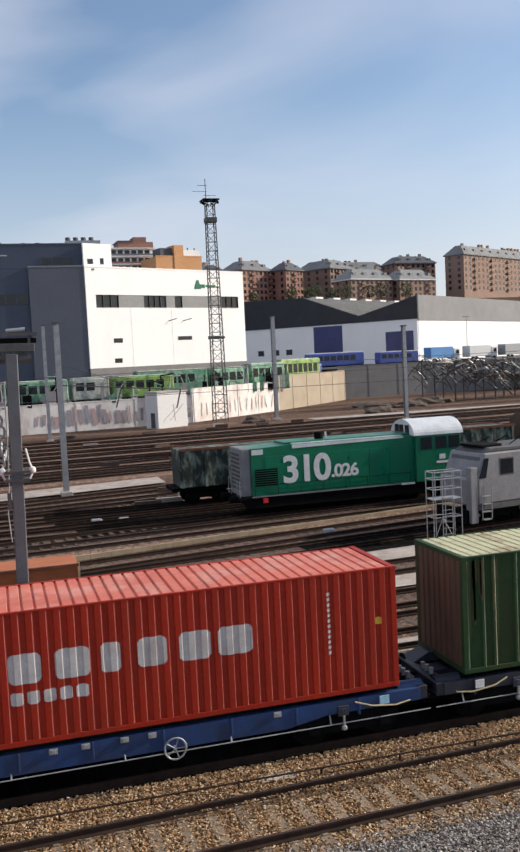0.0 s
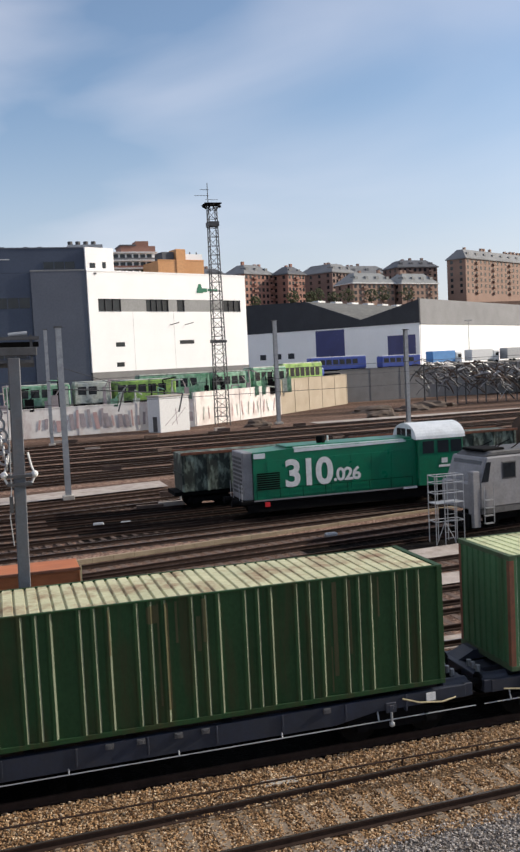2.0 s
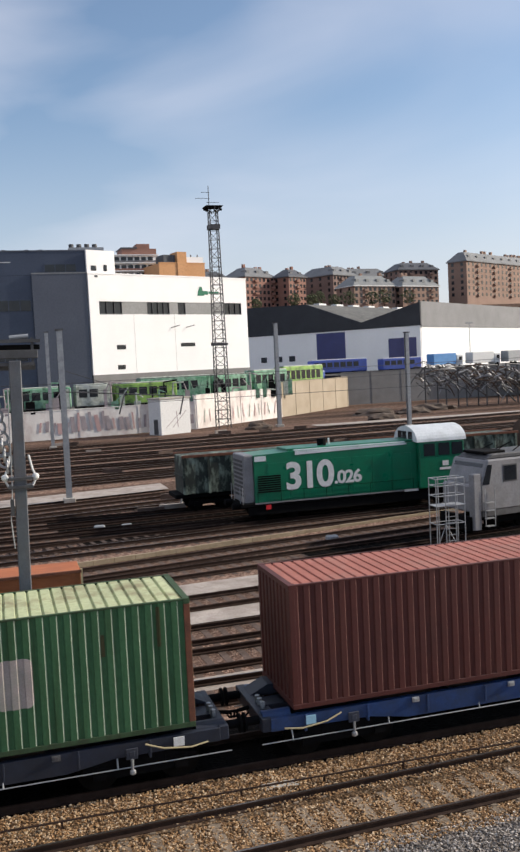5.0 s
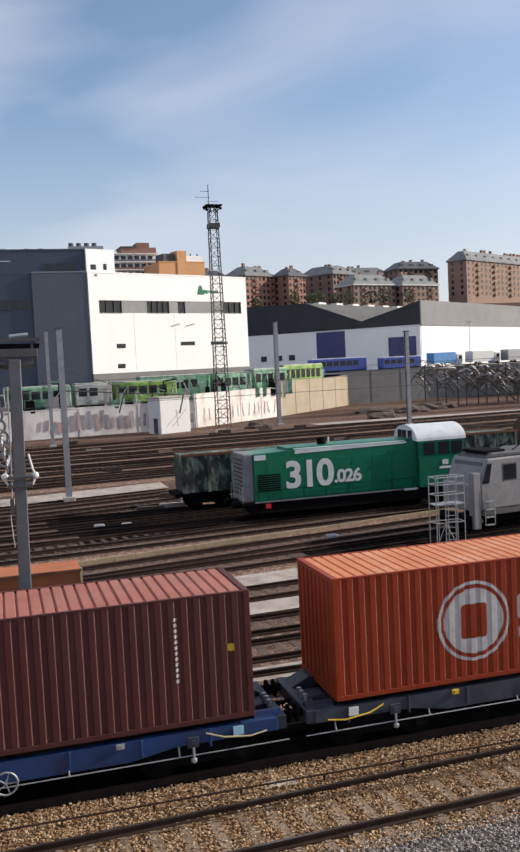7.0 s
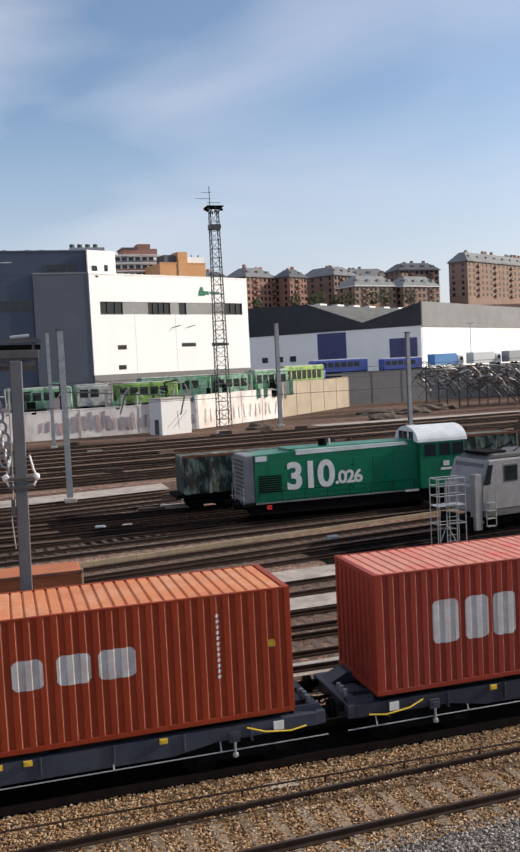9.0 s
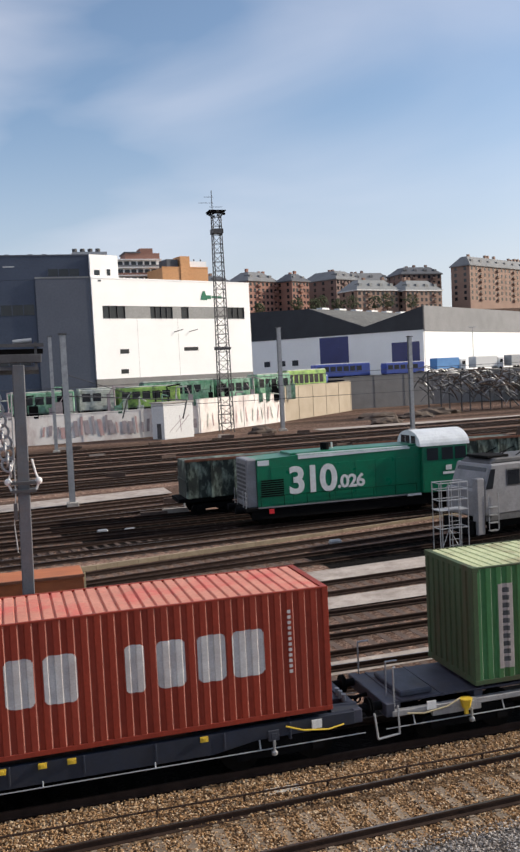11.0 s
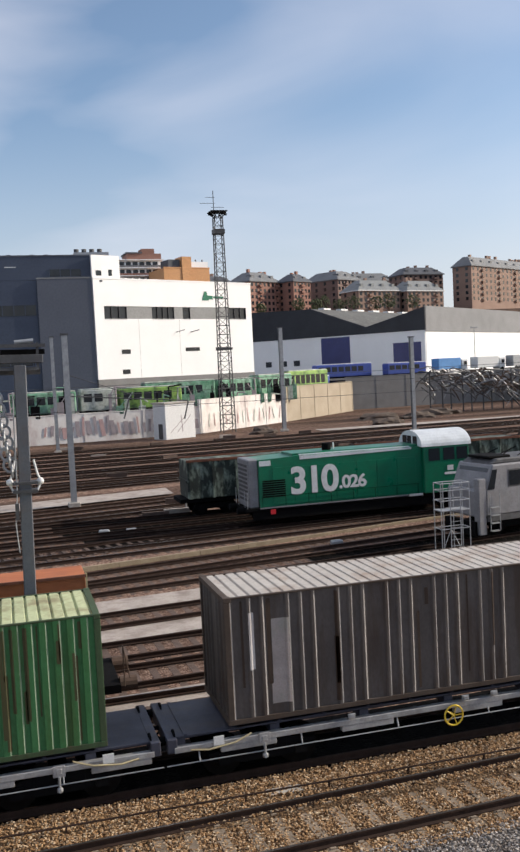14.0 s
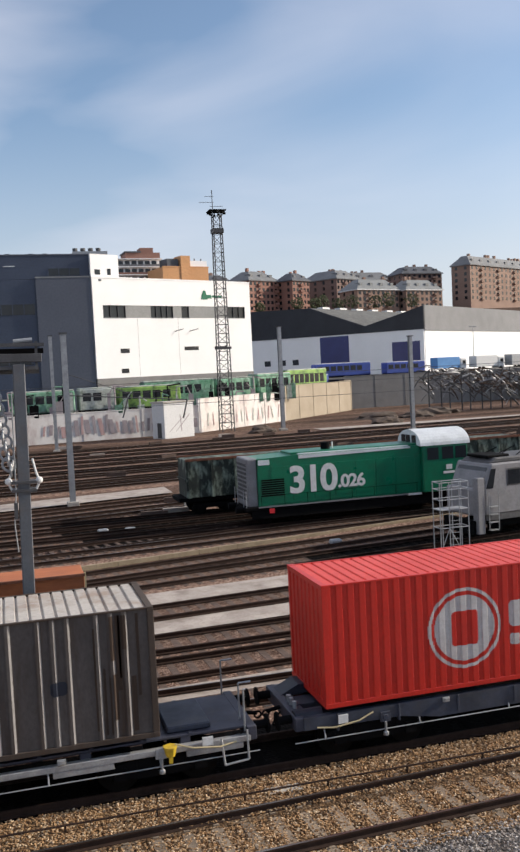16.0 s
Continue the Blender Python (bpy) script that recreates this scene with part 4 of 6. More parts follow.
def near_mast():
    """The mast just behind the moving train, with its head gear."""
    t = thing("catenary_mast", "dark grey steel catenary mast with clamps and head gear", "catenary mast", pose(0.29, 22.6, -0.3, 0, 1.0, 0))
    b = box(B(), -0.145, 0.145, -0.12, 0.12, 0, 9.85)
    part("pole", b, M["steel_grey"], t, bevel=0.02)
    for z in (6.75, 6.95):
        part("clamp", box(B(), -0.30, 0.30, -0.2, 0.2, z, z + 0.07), M["galv_dark"], t)
    for s in (-1, 1):
        b = B()
        pts = [(s * 0.26, -0.1, 6.75), (s * 0.38, -0.1, 7.0), (s * 0.30, -0.1, 7.2), (s * 0.22, -0.1, 7.55)]
        pipe(b, pts, 0.03)
        bmesh.ops.create_icosphere(b, subdivisions=2, radius=0.09, matrix=Matrix.Translation((s * 0.36, -0.1, 7.02)))
        part("insulator", b, M["white"], t)
    part("cable", pipe(B(), [(-0.2, -0.18, 5.3), (-0.26, -0.18, 6.0), (-0.2, -0.18, 6.7), (-0.2, -0.18, 9.2)], 0.016), M["galv"], t)
    part("cable_box", box(B(), -0.26, -0.17, -0.2, -0.05, 6.1, 6.5), M["galv_dark"], t)
    # head beam and its fittings, reaching to the left
    part("head_beam", box(B(), -4.5, 0.55, -0.12, 0.12, 9.9, 10.1), M["galv_dark"], t, bevel=0.01)
    part("head_beam", box(B(), -4.5, 0.5, 0.4, 0.6, 9.62, 9.78), M["galv_dark"], t)
    part("head_beam", box(B(), -4.5, 0.62, 0.3, 0.5, 10.12, 10.24), M["black"], t)
    part("head_insulator", rod(B(), (-0.1, 0.1, 10.4), (0.35, 0.1, 10.44), 0.06, 10), M["galv"], t)
    part("head_beam", box(B(), -4.5, 0.62, -0.09, 0.09, 10.28, 10.36), M["galv_dark"], t)
    part("head_beam", box(B(), -4.5, 0.45, -0.09, 0.09, 9.72, 9.8), M["galv_dark"], t)
    for x in (-3.2, -1.4, -0.5, 0.4):
        part("hanger", box(B(), x, x + 0.06, -0.05, 0.05, 9.72, 10.4), M["galv_dark"], t)
    # spring tensioner coil beside the pole
    for i in range(14):
        a = i / 13
        part("tensioner_disc", torus(B(), (-0.62 + 0.33 * a, 0.0, 9.05 - 1.75 * a), 0.17, 0.035, "x" if i % 2 else "y", 14, 5), M["galv"], t)
    part("tension_rod", pipe(B(), [(-0.85, 0, 9.6), (-0.2, 0, 7.1)], 0.03), M["galv_dark"], t)


near_mast()


def lattice_mast(x, y):
    t = thing("lattice_mast", "tall slim lattice lighting mast with antennas", "lattice mast", pose(x, y, -0.3))
    h, w0, w1 = 33.2, 0.98, 0.62
    def corner(i, z):
        w = (w0 + (w1 - w0) * z / h)
        return ((-w, -w), (w, -w), (w, w), (-w, w))[i][0], ((-w, -w), (w, -w), (w, w), (-w, w))[i][1], z
    for i in range(4):
        part("leg", rod(B(), corner(i, 0), corner(i, h), 0.085, 6), M["galv_dark"], t)
    n = 24
    for i in range(4):
        b = B()
        for k in range(n):
            z0, z1 = h * k / n, h * (k + 1) / n
            j = (i + 1) % 4
            rod(b, corner(i, z0), corner(j, z1), 0.04, 5)
            rod(b, corner(i, z1), corner(j, z1), 0.04, 5)
        part("bracing", b, M["galv_dark"], t)
    b = B()
    for k in range(8):
        a = k * math.pi / 4
        rod(b, (0.6 * math.cos(a), 0.6 * math.sin(a), h - 0.2), (1.35 * math.cos(a), 1.35 * math.sin(a), h + 0.75), 0.07, 5)
    part("platform_strut", b, M["galv_dark"], t)
    part("platform", box(B(), -1.3, 1.3, -1.3, 1.3, h + 0.7, h + 0.85), M["black"], t)
    for k in range(6):
        a = k * math.pi / 3
        part("floodlight", box(B(), -0.2, 0.2, -0.15, 0.15, -0.15, 0.15, pose(1.25 * math.cos(a), 1.25 * math.sin(a), h + 0.45, 20, 0, math.degrees(a))), M["black"], t)
    part("collar", box(B(), -0.85, 0.85, -0.85, 0.85, h - 2.6, h - 1.9), M["galv_dark"], t)
    part("collar", box(B(), -1.1, 1.1, -1.0, 1.0, 12.8, 13.15), M["galv_dark"], t)
    part("antenna", rod(B(), (-0.55, 0, h), (-0.55, 0, h + 4.0), 0.06, 6), M["galv_dark"], t)
    for z, a, c in ((h + 2.1, -2.1, 0.2), (h + 1.5, -0.4, 1.6), (h + 3.0, -1.2, 0.2)):
        part("antenna_arm", rod(B(), (-0.55 + a, 0, z), (-0.55 + c, 0, z), 0.035, 5), M["galv_dark"], t)


lattice_mast(33.6, 136)


def wire(pts, r=0.015):
    return tagged(part("overhead_wire", pipe(B(), pts, r, 5), M["galv_dark"]), "thin overhead catenary wire", "wire", kind="structure")


wire([(-60, 67.5, 6.9), (5, 67.5, 6.75), (70, 67.5, 6.9)], 0.02)
wire([(-60, 67.5, 8.9), (5, 67.5, 8.5), (80, 69, 8.9)], 0.02)
wire([(-60, 92, 7.4), (40, 100, 7.2), (110, 104, 7.4)], 0.025)

# ---------------------------------------------------------------- rolling stock that stands in the yard
def text_mesh(name, body, size, material, parent, m, label=""):
    cu = bpy.data.curves.new(name, "FONT")
    cu.body, cu.size, cu.extrude, cu.offset = body, size, 0.004, 0.03 * size
    cu.space_character = 0.9
    tmp = bpy.data.objects.new(name, cu)
    scene.collection.objects.link(tmp)
    me = bpy.data.meshes.new_from_object(tmp.evaluated_get(bpy.context.evaluated_depsgraph_get()))
    bpy.data.objects.remove(tmp)
    me.materials.clear()
    me.materials.append(material)
    ob = new(name, me)
    ob.parent = parent
    ob.matrix_local = m
    if label:
        tagged(ob, label)
    return ob


M["loco_green"] = mat("loco_green", (0.0, 0.17, 0.085), (0.0, 0.135, 0.066), 0.8, 0.3, 0, 0.02, 12, (0.02, 0.08, 0.05), 0.3)
M["loco_white"] = mat("loco_white", (0.72, 0.75, 0.76), (0.6, 0.63, 0.65), 1.2, 0.4, 0, 0.02, 12, (0.4, 0.4, 0.38), 0.3)
M["loco_grey"] = mat("loco_grey", (0.25, 0.25, 0.26), (0.17, 0.17, 0.18), 1.0, 0.5, 0, 0.05, 10, (0.2, 0.18, 0.17), 0.35)
M["glass"] = mat("dark_window", (0.02, 0.025, 0.03), (0.012, 0.015, 0.02), 1.0, 0.08)
M["red_lamp"] = mat("red_paint_lamp", (0.75, 0.03, 0.04), (0.6, 0.02, 0.03), 2, 0.4)
M["rust_dark"] = mat("brown_tank", (0.10, 0.06, 0.04), (0.06, 0.04, 0.03), 1, 0.8, 0, 0.1, 12)
M["hopper"] = mat("dusty_green", (0.03, 0.04, 0.03), (0.015, 0.02, 0.017), 1.0, 0.8, 0, 0.1, 12, (0.30, 0.36, 0.29), 0.8, stain_scale=1.5, stain_stretch=(1.3, 1, 0.6))


def bogie(parent, cx, y0=-1.0, y1=1.0, z=0.46, axles=(-0.95, 0.95)):
    for s in (y0, y1):
        b = B()
        prism(b, [(cx - 1.5, 0.42), (cx + 1.5, 0.42), (cx + 1.3, 0.75), (cx - 1.3, 0.75)], s - 0.06, s + 0.06)
        for a in axles:
            box(b, cx + a - 0.15, cx + a + 0.15, s - 0.14, s + 0.14, 0.32, 0.62)
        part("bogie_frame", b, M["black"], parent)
    for a in axles:
        ws = new("wheelset", WHEELSET)
        ws.parent = parent
        ws.location = (cx + a, 0, z)


def green_loco():
    """The hood shunter: long low hood, arched cab roof."""
    t = thing("diesel_locomotive", "green hood shunting locomotive with white cab roof and number", "locomotive", pose(13.3, 51.4, 0))
    b = box(B(), -0.1, 14.6, -1.4, 1.4, 0.92, 1.12)
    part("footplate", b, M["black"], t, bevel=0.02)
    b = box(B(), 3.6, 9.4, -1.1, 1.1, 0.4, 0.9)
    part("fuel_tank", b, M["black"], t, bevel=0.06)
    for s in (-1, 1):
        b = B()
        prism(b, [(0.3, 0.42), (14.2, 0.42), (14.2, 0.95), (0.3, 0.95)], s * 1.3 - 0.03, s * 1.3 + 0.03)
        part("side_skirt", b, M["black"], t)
    for cx in (2.2, 11.9):
        bogie(t, cx)
    hood = B()
    prism(hood, [(0.75, 1.12), (11.2, 1.12), (11.2, 4.02), (2.9, 4.02), (2.9, 3.98), (0.75, 3.92)], -1.3, 1.3)
    part("hood", hood, M["loco_green"], t, bevel=0.06)
    part("hood_nose", box(B(), 0.15, 0.76, -1.2, 1.2, 1.12, 3.95), M["loco_grey"], t, bevel=0.06)
    b = B()
    for i in range(9):
        box(b, 0.12, 0.16, -0.95, 0.95, 1.5 + i * 0.25, 1.64 + i * 0.25)
    part("radiator_grille", b, M["galv_dark"], t)
    part("hood_roof", box(B(), 2.9, 11.2, -1.05, 1.05, 4.02, 4.14), M["loco_green"], t, bevel=0.04)
    part("roof_stripe", box(B(), 3.3, 10.4, -1.27, -0.95, 4.022, 4.075), M["loco_white"], t)
    b = B()
    prism(b, [(3.3, 3.78), (10.5, 3.9), (10.5, 4.0), (3.3, 4.0)], -1.325, -1.302)
    part("side_stripe", b, M["loco_white"], t)
    part("nose_panel", box(B(), 0.8, 1.5, -1.325, -1.302, 3.55, 3.85), M["loco_white"], t)
    part("exhaust", rod(B(), (5.4, -0.2, 4.1), (5.4, -0.2, 4.55), 0.28, 12), M["black"], t)
    part("horn", rod(B(), (6.0, 0.2, 4.1), (6.0, 0.2, 4.5), 0.06, 8), M["white"], t)
    for i in range(7):
        xx = 1.6 + i * 1.32
        part("hood_door", box(B(), xx, xx + 1.24, -1.322, -1.301, 1.25, 3.4), M["loco_green"], t, bevel=0.006)
    b = B()
    for i in range(8):
        box(b, 0.95, 2.35, -1.345, -1.322, 1.7 + i * 0.13, 1.78 + i * 0.13)
    part("louvre", b, M["black"], t)
    for s in (-1, 1):
        b = B()
        for i in range(8):
            xx = 0.9 + i * 1.42
            rod(b, (xx, s * 1.38, 1.1), (xx, s * 1.38, 1.75), 0.013, 5)
        rod(b, (0.9, s * 1.38, 1.75), (10.9, s * 1.38, 1.75), 0.013, 5)
        part("handrail", b, M["black"], t)
    part("walkway_edge", box(B(), 0.7, 11.0, -1.43, -1.402, 1.06, 1.14), M["loco_grey"], t)
    # cab with an arched roof
    cab = B()
    prism(cab, [(11.2, 1.12), (14.25, 1.12), (14.25, 4.0), (11.2, 4.0)], -1.6, 1.6)
    part("cab", cab, M["loco_green"], t, bevel=0.05)
    arch = B()
    prof = [(1.65 * math.cos(a), 3.98 + 0.95 * math.sin(a)) for a in np.linspace(0, math.pi, 17)]
    a0 = [arch.verts.new((11.05, y, z)) for y, z in prof]
    a1 = [arch.verts.new((14.4, y, z)) for y, z in prof]
    for i in range(16):
        arch.faces.new((a0[i], a0[i + 1], a1[i + 1], a1[i]))
    arch.faces.new(a0)
    arch.faces.new(a1[::-1])
    arch.faces.new((a0[0], a1[0], a1[16], a0[16]))
    part("cab_roof", arch, M["loco_white"], t, smooth=False)
    for yy in (-1.0, -0.2, 0.45):
        part("front_window", box(B(), 11.02, 11.06, yy, yy + 0.55, 4.05, 4.6), M["glass"], t)
    for xx in (11.5, 12.5, 13.4):
        part("side_window", box(B(), xx, xx + 0.75, -1.63, -1.602, 3.1, 3.85), M["glass"], t)
    part("cab_logo", box(B(), 12.75, 13.15, -1.625, -1.602, 2.45, 2.75), M["white"], t, "small white emblem")
    part("cab_logo", box(B(), 12.55, 13.35, -1.625, -1.602, 2.2, 2.34), M["white"], t, "small white bar under the emblem")
    part("cab_step", box(B(), 10.2, 11.1, -1.5, -1.38, 1.02, 1.14), M["white"], t)
    part("red_buffer_lamp", box(B(), 1.35, 1.65, -1.47, -1.4, 0.72, 0.98), M["red_lamp"], t, "red square lamp panel")
    for yy in (-0.9, 0.9):
        part("buffer", rod(B(), (-0.1, yy, 1.0), (-0.55, yy, 1.0), 0.2, 12), M["black"], t)
    for i, yy in enumerate((-1.3, -0.7, 0.7, 1.3)):
        part("end_rail", pipe(B(), [(0.0, yy, 1.1), (0.0, yy, 2.1)], 0.025), M["galv"], t)
    text_mesh("number", "310", 2.2, M["white"], t, pose(2.62, -1.335, 1.80, 90, 0, 0) @ Matrix.Diagonal((1.0, 1, 1, 1)), "large white running number")
    text_mesh("number", ".026", 1.05, M["white"], t, pose(5.7, -1.335, 1.9, 90, 0, 0) @ Matrix.Diagonal((1.08, 1, 1, 1)), "small white running number")


green_loco()


def hopper_wagon(x, y, label, n=11.0):
    t = thing("hopper_wagon", label, "rail wagon", pose(x, y, 0), "standing hopper wagons")
    b = B()
    prism(b, [(0.0, 1.15), (n, 1.15), (n, 3.55), (0.0, 3.55)], -1.38, 1.38)
    part("body", b, M["hopper"], t, bevel=0.04)
    for i in range(8):
        xx = 0.1 + i * (n - 0.35) / 7
        part("rib", box(B(), xx, xx + 0.14, -1.46, -1.38, 1.15, 3.55), M["hopper"], t)
    for s in (-1, 1):
        part("top_rail", box(B(), -0.05, n + 0.05, s * 1.4 - 0.07, s * 1.4 + 0.07, 3.5, 3.66), M["rust"], t)
    part("end_ribs", box(B(), -0.08, 0.0, -1.3, 1.3, 2.2, 2.35), M["hopper"], t)
    part("underframe", box(B(), -0.5, n + 0.5, -1.25, 1.25, 0.9, 1.15), M["black"], t)
    for cx in (1.8, n - 1.8):
        bogie(t, cx)


hopper_wagon(11.0, 57.3, "dark dusty green hopper wagon with graffiti stains")
hopper_wagon(23.6, 57.3, "dark dusty green hopper wagon with graffiti stains", 11.6)


def brown_tank():
    t = thing("tank_wagon", "dark brown tank wagon, far track", "rail wagon", pose(37.0, 57.3, 0))
    part("tank", rod(B(), (-0.5, 0, 2.9), (9, 0, 2.9), 1.45, 24), M["rust_dark"], t)
    part("underframe", box(B(), -1, 9.5, -1.2, 1.2, 0.9, 1.3), M["black"], t)
    bogie(t, 1.5)
    bogie(t, 7.5)


brown_tank()


def grey_loco():
    t = thing("electric_locomotive", "light grey locomotive with sloped cab front, grimy", "locomotive", pose(22.6, 41.9, 0, 0, 0, 7.5))
    n = 15.0
    b = B()
    prism(b, [(0.55, 1.15), (n, 1.15), (n, 3.75), (1.0, 3.75), (0.55, 2.55)], -1.45, 1.45)
    part("body", b, M["loco_grey"], t, bevel=0.07)
    b = B()
    prism(b, [(1.0, 3.74), (n, 3.74), (n, 4.0), (1.5, 4.0)], -1.2, 1.2)
    part("roof", b, M["galv_dark"], t, bevel=0.06)
    b = B()
    prism(b, [(0.7, 2.75), (0.98, 3.55), (1.02, 3.55), (0.74, 2.75)], -1.2, 1.2)
    for v in b.verts:
        v.co.x -= 0.06
    part("windscreen", b, M["glass"], t)
    b = B()
    prism(b, [(0.62, 2.5), (0.95, 3.5), (1.25, 3.5), (1.05, 2.5)], -1.475, -1.452)
    part("quarter_window", b, M["glass"], t)
    part("side_window_frame", box(B(), 1.95, 2.85, -1.47, -1.452, 2.55, 3.45), M["galv_dark"], t, bevel=0.01)
    part("side_window", box(B(), 2.02, 2.78, -1.485, -1.47, 2.62, 3.38), M["glass"], t)
    for i in range(4):
        part("vent_grille", box(B(), 4.4 + i * 2.0, 5.9 + i * 2.0, -1.47, -1.452, 2.6, 3.4), M["galv_dark"], t)
    part("nose", box(B(), 0.1, 0.56, -1.3, 1.3, 1.1, 2.5), M["loco_grey"], t, bevel=0.08)
    part("skirt", box(B(), 0.6, n, -1.42, -1.3, 0.85, 1.15), M["galv_dark"], t)
    for i, z in enumerate((0.35, 0.75, 1.15, 1.55)):
        part("cab_step", box(B(), 0.75, 1.25, -1.6, -1.4, z, z + 0.05), M["galv"], t)
    for xx in (0.7, 1.3):
        part("grab_rail", rod(B(), (xx, -1.56, 0.4), (xx, -1.56, 2.3), 0.025, 6), M["galv"], t)
    part("front_column", box(B(), 0.05, 0.5, -1.5, -1.05, 0.2, 3.1), M["loco_grey"], t, bevel=0.04)
    part("snow_plough", box(B(), -0.1, 0.2, -1.3, 1.3, 0.2, 0.9), M["black"], t)
    b = B()
    for xx in (2.0, 3.2):
        rod(b, (xx, -0.7, 4.0), (xx + 0.9, -0.5, 4.35), 0.03, 5)
        rod(b, (xx, 0.7, 4.0), (xx + 0.9, 0.5, 4.35), 0.03, 5)
    part("pantograph", b, M["black"], t)
    part("roof_cowl", box(B(), 1.2, 2.6, -0.9, 0.9, 3.98, 4.12), M["black"], t, bevel=0.04)
    part("side_fitting", box(B(), 3.2, 3.6, -1.5, -1.42, 0.6, 0.75), M["white"], t)
    for cx in (2.6, n - 2.6):
        bogie(t, cx)


grey_loco()


def access_tower():
    t = thing("access_tower", "pale steel inspection platform frame with ladder rungs", "access platform", pose(20.3, 39.6, -0.25))
    for x in (0, 0.5, 1.05, 1.55):
        for y in (0, 0.75):
            part("post", rod(B(), (x, y, 0), (x, y, 3.4), 0.03, 6), M["galv"], t)
    for z in (1.15, 2.05, 2.55, 3.05, 3.4):
        b = pipe(B(), [(0, 0, z), (1.55, 0, z), (1.55, 0.75, z), (0, 0.75, z), (0, 0, z)], 0.025)
        part("rail", b, M["galv"], t)
    part("platform", box(B(), 0, 1.55, 0, 0.75, 2.02, 2.06), M["galv"], t)
    for i in range(7):
        part("rung", rod(B(), (0.5, -0.02, 0.3 + i * 0.3), (1.05, -0.02, 0.3 + i * 0.3), 0.018, 5), M["galv"], t)
    part("brace", pipe(B(), [(0, 0, 0), (0.5, 0, 1.15), (1.05, 0, 0.1)], 0.02), M["galv"], t)


access_tower()


def cream_tank():
    """Tank wagon behind the mast: rust-orange top, cream flanks."""
    t = thing("tank_wagon", "cream tank wagon with a rust-orange top", "rail wagon", pose(1.78, 24.6, 0))
    r, zc, n = 1.45, 2.5, 12.0
    cream = mat("cream_tank_paint", (0.46, 0.42, 0.31), (0.37, 0.33, 0.24), 0.8, 0.6, 0, 0.03, 10, (0.16, 0.11, 0.075), 0.7, stain_scale=0.9, stain_stretch=(1.6, 1, 0.4))
    orange = mat("rusty_orange", (0.46, 0.15, 0.05), (0.36, 0.10, 0.035), 0.7, 0.7, 0, 0.1, 10, (0.2, 0.07, 0.04), 0.4, stretch=(0.3, 1, 1))
    def shell(a0, a1, k, rr):
        v, f = [], []
        for i in range(k + 1):
            a = radians(a0 + (a1 - a0) * i / k)
            for x, q in ((0.0, rr * 0.95), (-0.1, rr), (-n, rr)):
                z = zc + q * math.sin(a)
                v.append((x - (max(0, zc + 0.1 - z) * 0.6 if x > -1 else 0), q * math.cos(a), z))
        for i in range(k):
            for j in range(2):
                q = 3 * i + j
                f.append((q, q + 3, q + 4, q + 1))
        return v, f
    v, f = shell(0, 360, 56, r)
    f.append([3 * i for i in range(56)])
    raw("tank", v, f, cream, t)
    shield = part("sun_shield", box(B(), -n, 0.02, -1.02, 0.3, 3.58, 4.04), orange, t, "rust-orange shield over the tank's top", bevel=0.02)
    part("shield_rim", box(B(), -n, 0.03, -1.08, -1.02, 4.0, 4.07), M["rust"], shield)
    part("shield_joint", box(B(), -n, 0.03, -1.035, -1.02, 3.6, 3.63), M["rust_dark"], shield)
    for xx in (0.03, -1.35, -2.75, -4.15):
        part("shield_post", box(B(), xx - 0.025, xx + 0.025, -1.07, -1.025, 3.58, 4.10), M["hose"] if xx > 0 else orange, shield)
    b = box(B(), -n - 0.5, 0.75, -1.2, 1.2, 0.85, 1.08)
    part("underframe", b, M["black"], t)
    part("saddle", box(B(), -1.1, -0.5, -1.15, 1.15, 1.08, 1.45), M["rust_dark"], t)
    part("end_bracket", prism(B(), [(-0.45, 1.25), (0.0, 1.12), (0.1, 1.3), (-0.05, 1.72), (-0.45, 1.8)], -1.22, -1.12), M["white"], t, "pale end bracket plate")
    part("lock_cup", rod(B(), (-1.0, -1.3, 0.74), (-1.0, -1.25, 1.0), 0.14, 10, 0.2), M["yellow"], t, "yellow lock cup")
    for x in (0.65, 1.45):
        part("handrail", pipe(B(), [(x - 0.6, -1.15, 1.0), (x - 0.6, -1.15, 2.1), (x - 0.45, -1.15, 1.2)], 0.018), M["rust_dark"], t)
    for yy in (-0.9, 0.9):
        part("buffer", rod(B(), (0.75, yy, 1.0), (1.2, yy, 1.0), 0.2, 12), M["rust_dark"], t)
    bogie(t, -1.2)
    bogie(t, -10)


cream_tank()


# ---------------------------------------------------------------- walls, depot and town behind the yard
M["asphalt"] = mat("depot_asphalt", (0.07, 0.068, 0.066), (0.05, 0.048, 0.047), 0.4, 0.95, 0, 0.2, 8)
M["wall_white"] = mat("whitewashed_wall", (0.82, 0.79, 0.75), (0.68, 0.64, 0.6), 0.35, 0.9, 0, 0.2, 6, (0.42, 0.31, 0.29), 0.55, stain_scale=0.6, stain_stretch=(1, 1, 0.5), speck=0.2)
M["wall_beige"] = mat("beige_wall", (0.44, 0.37, 0.28), (0.36, 0.30, 0.22), 0.3, 0.9, 0, 0.2, 6, (0.36, 0.29, 0.22), 0.4)
M["wall_grey"] = mat("grey_wall", (0.23, 0.225, 0.22), (0.18, 0.175, 0.17), 0.4, 0.9, 0, 0.2, 6, (0.2, 0.18, 0.17), 0.4)
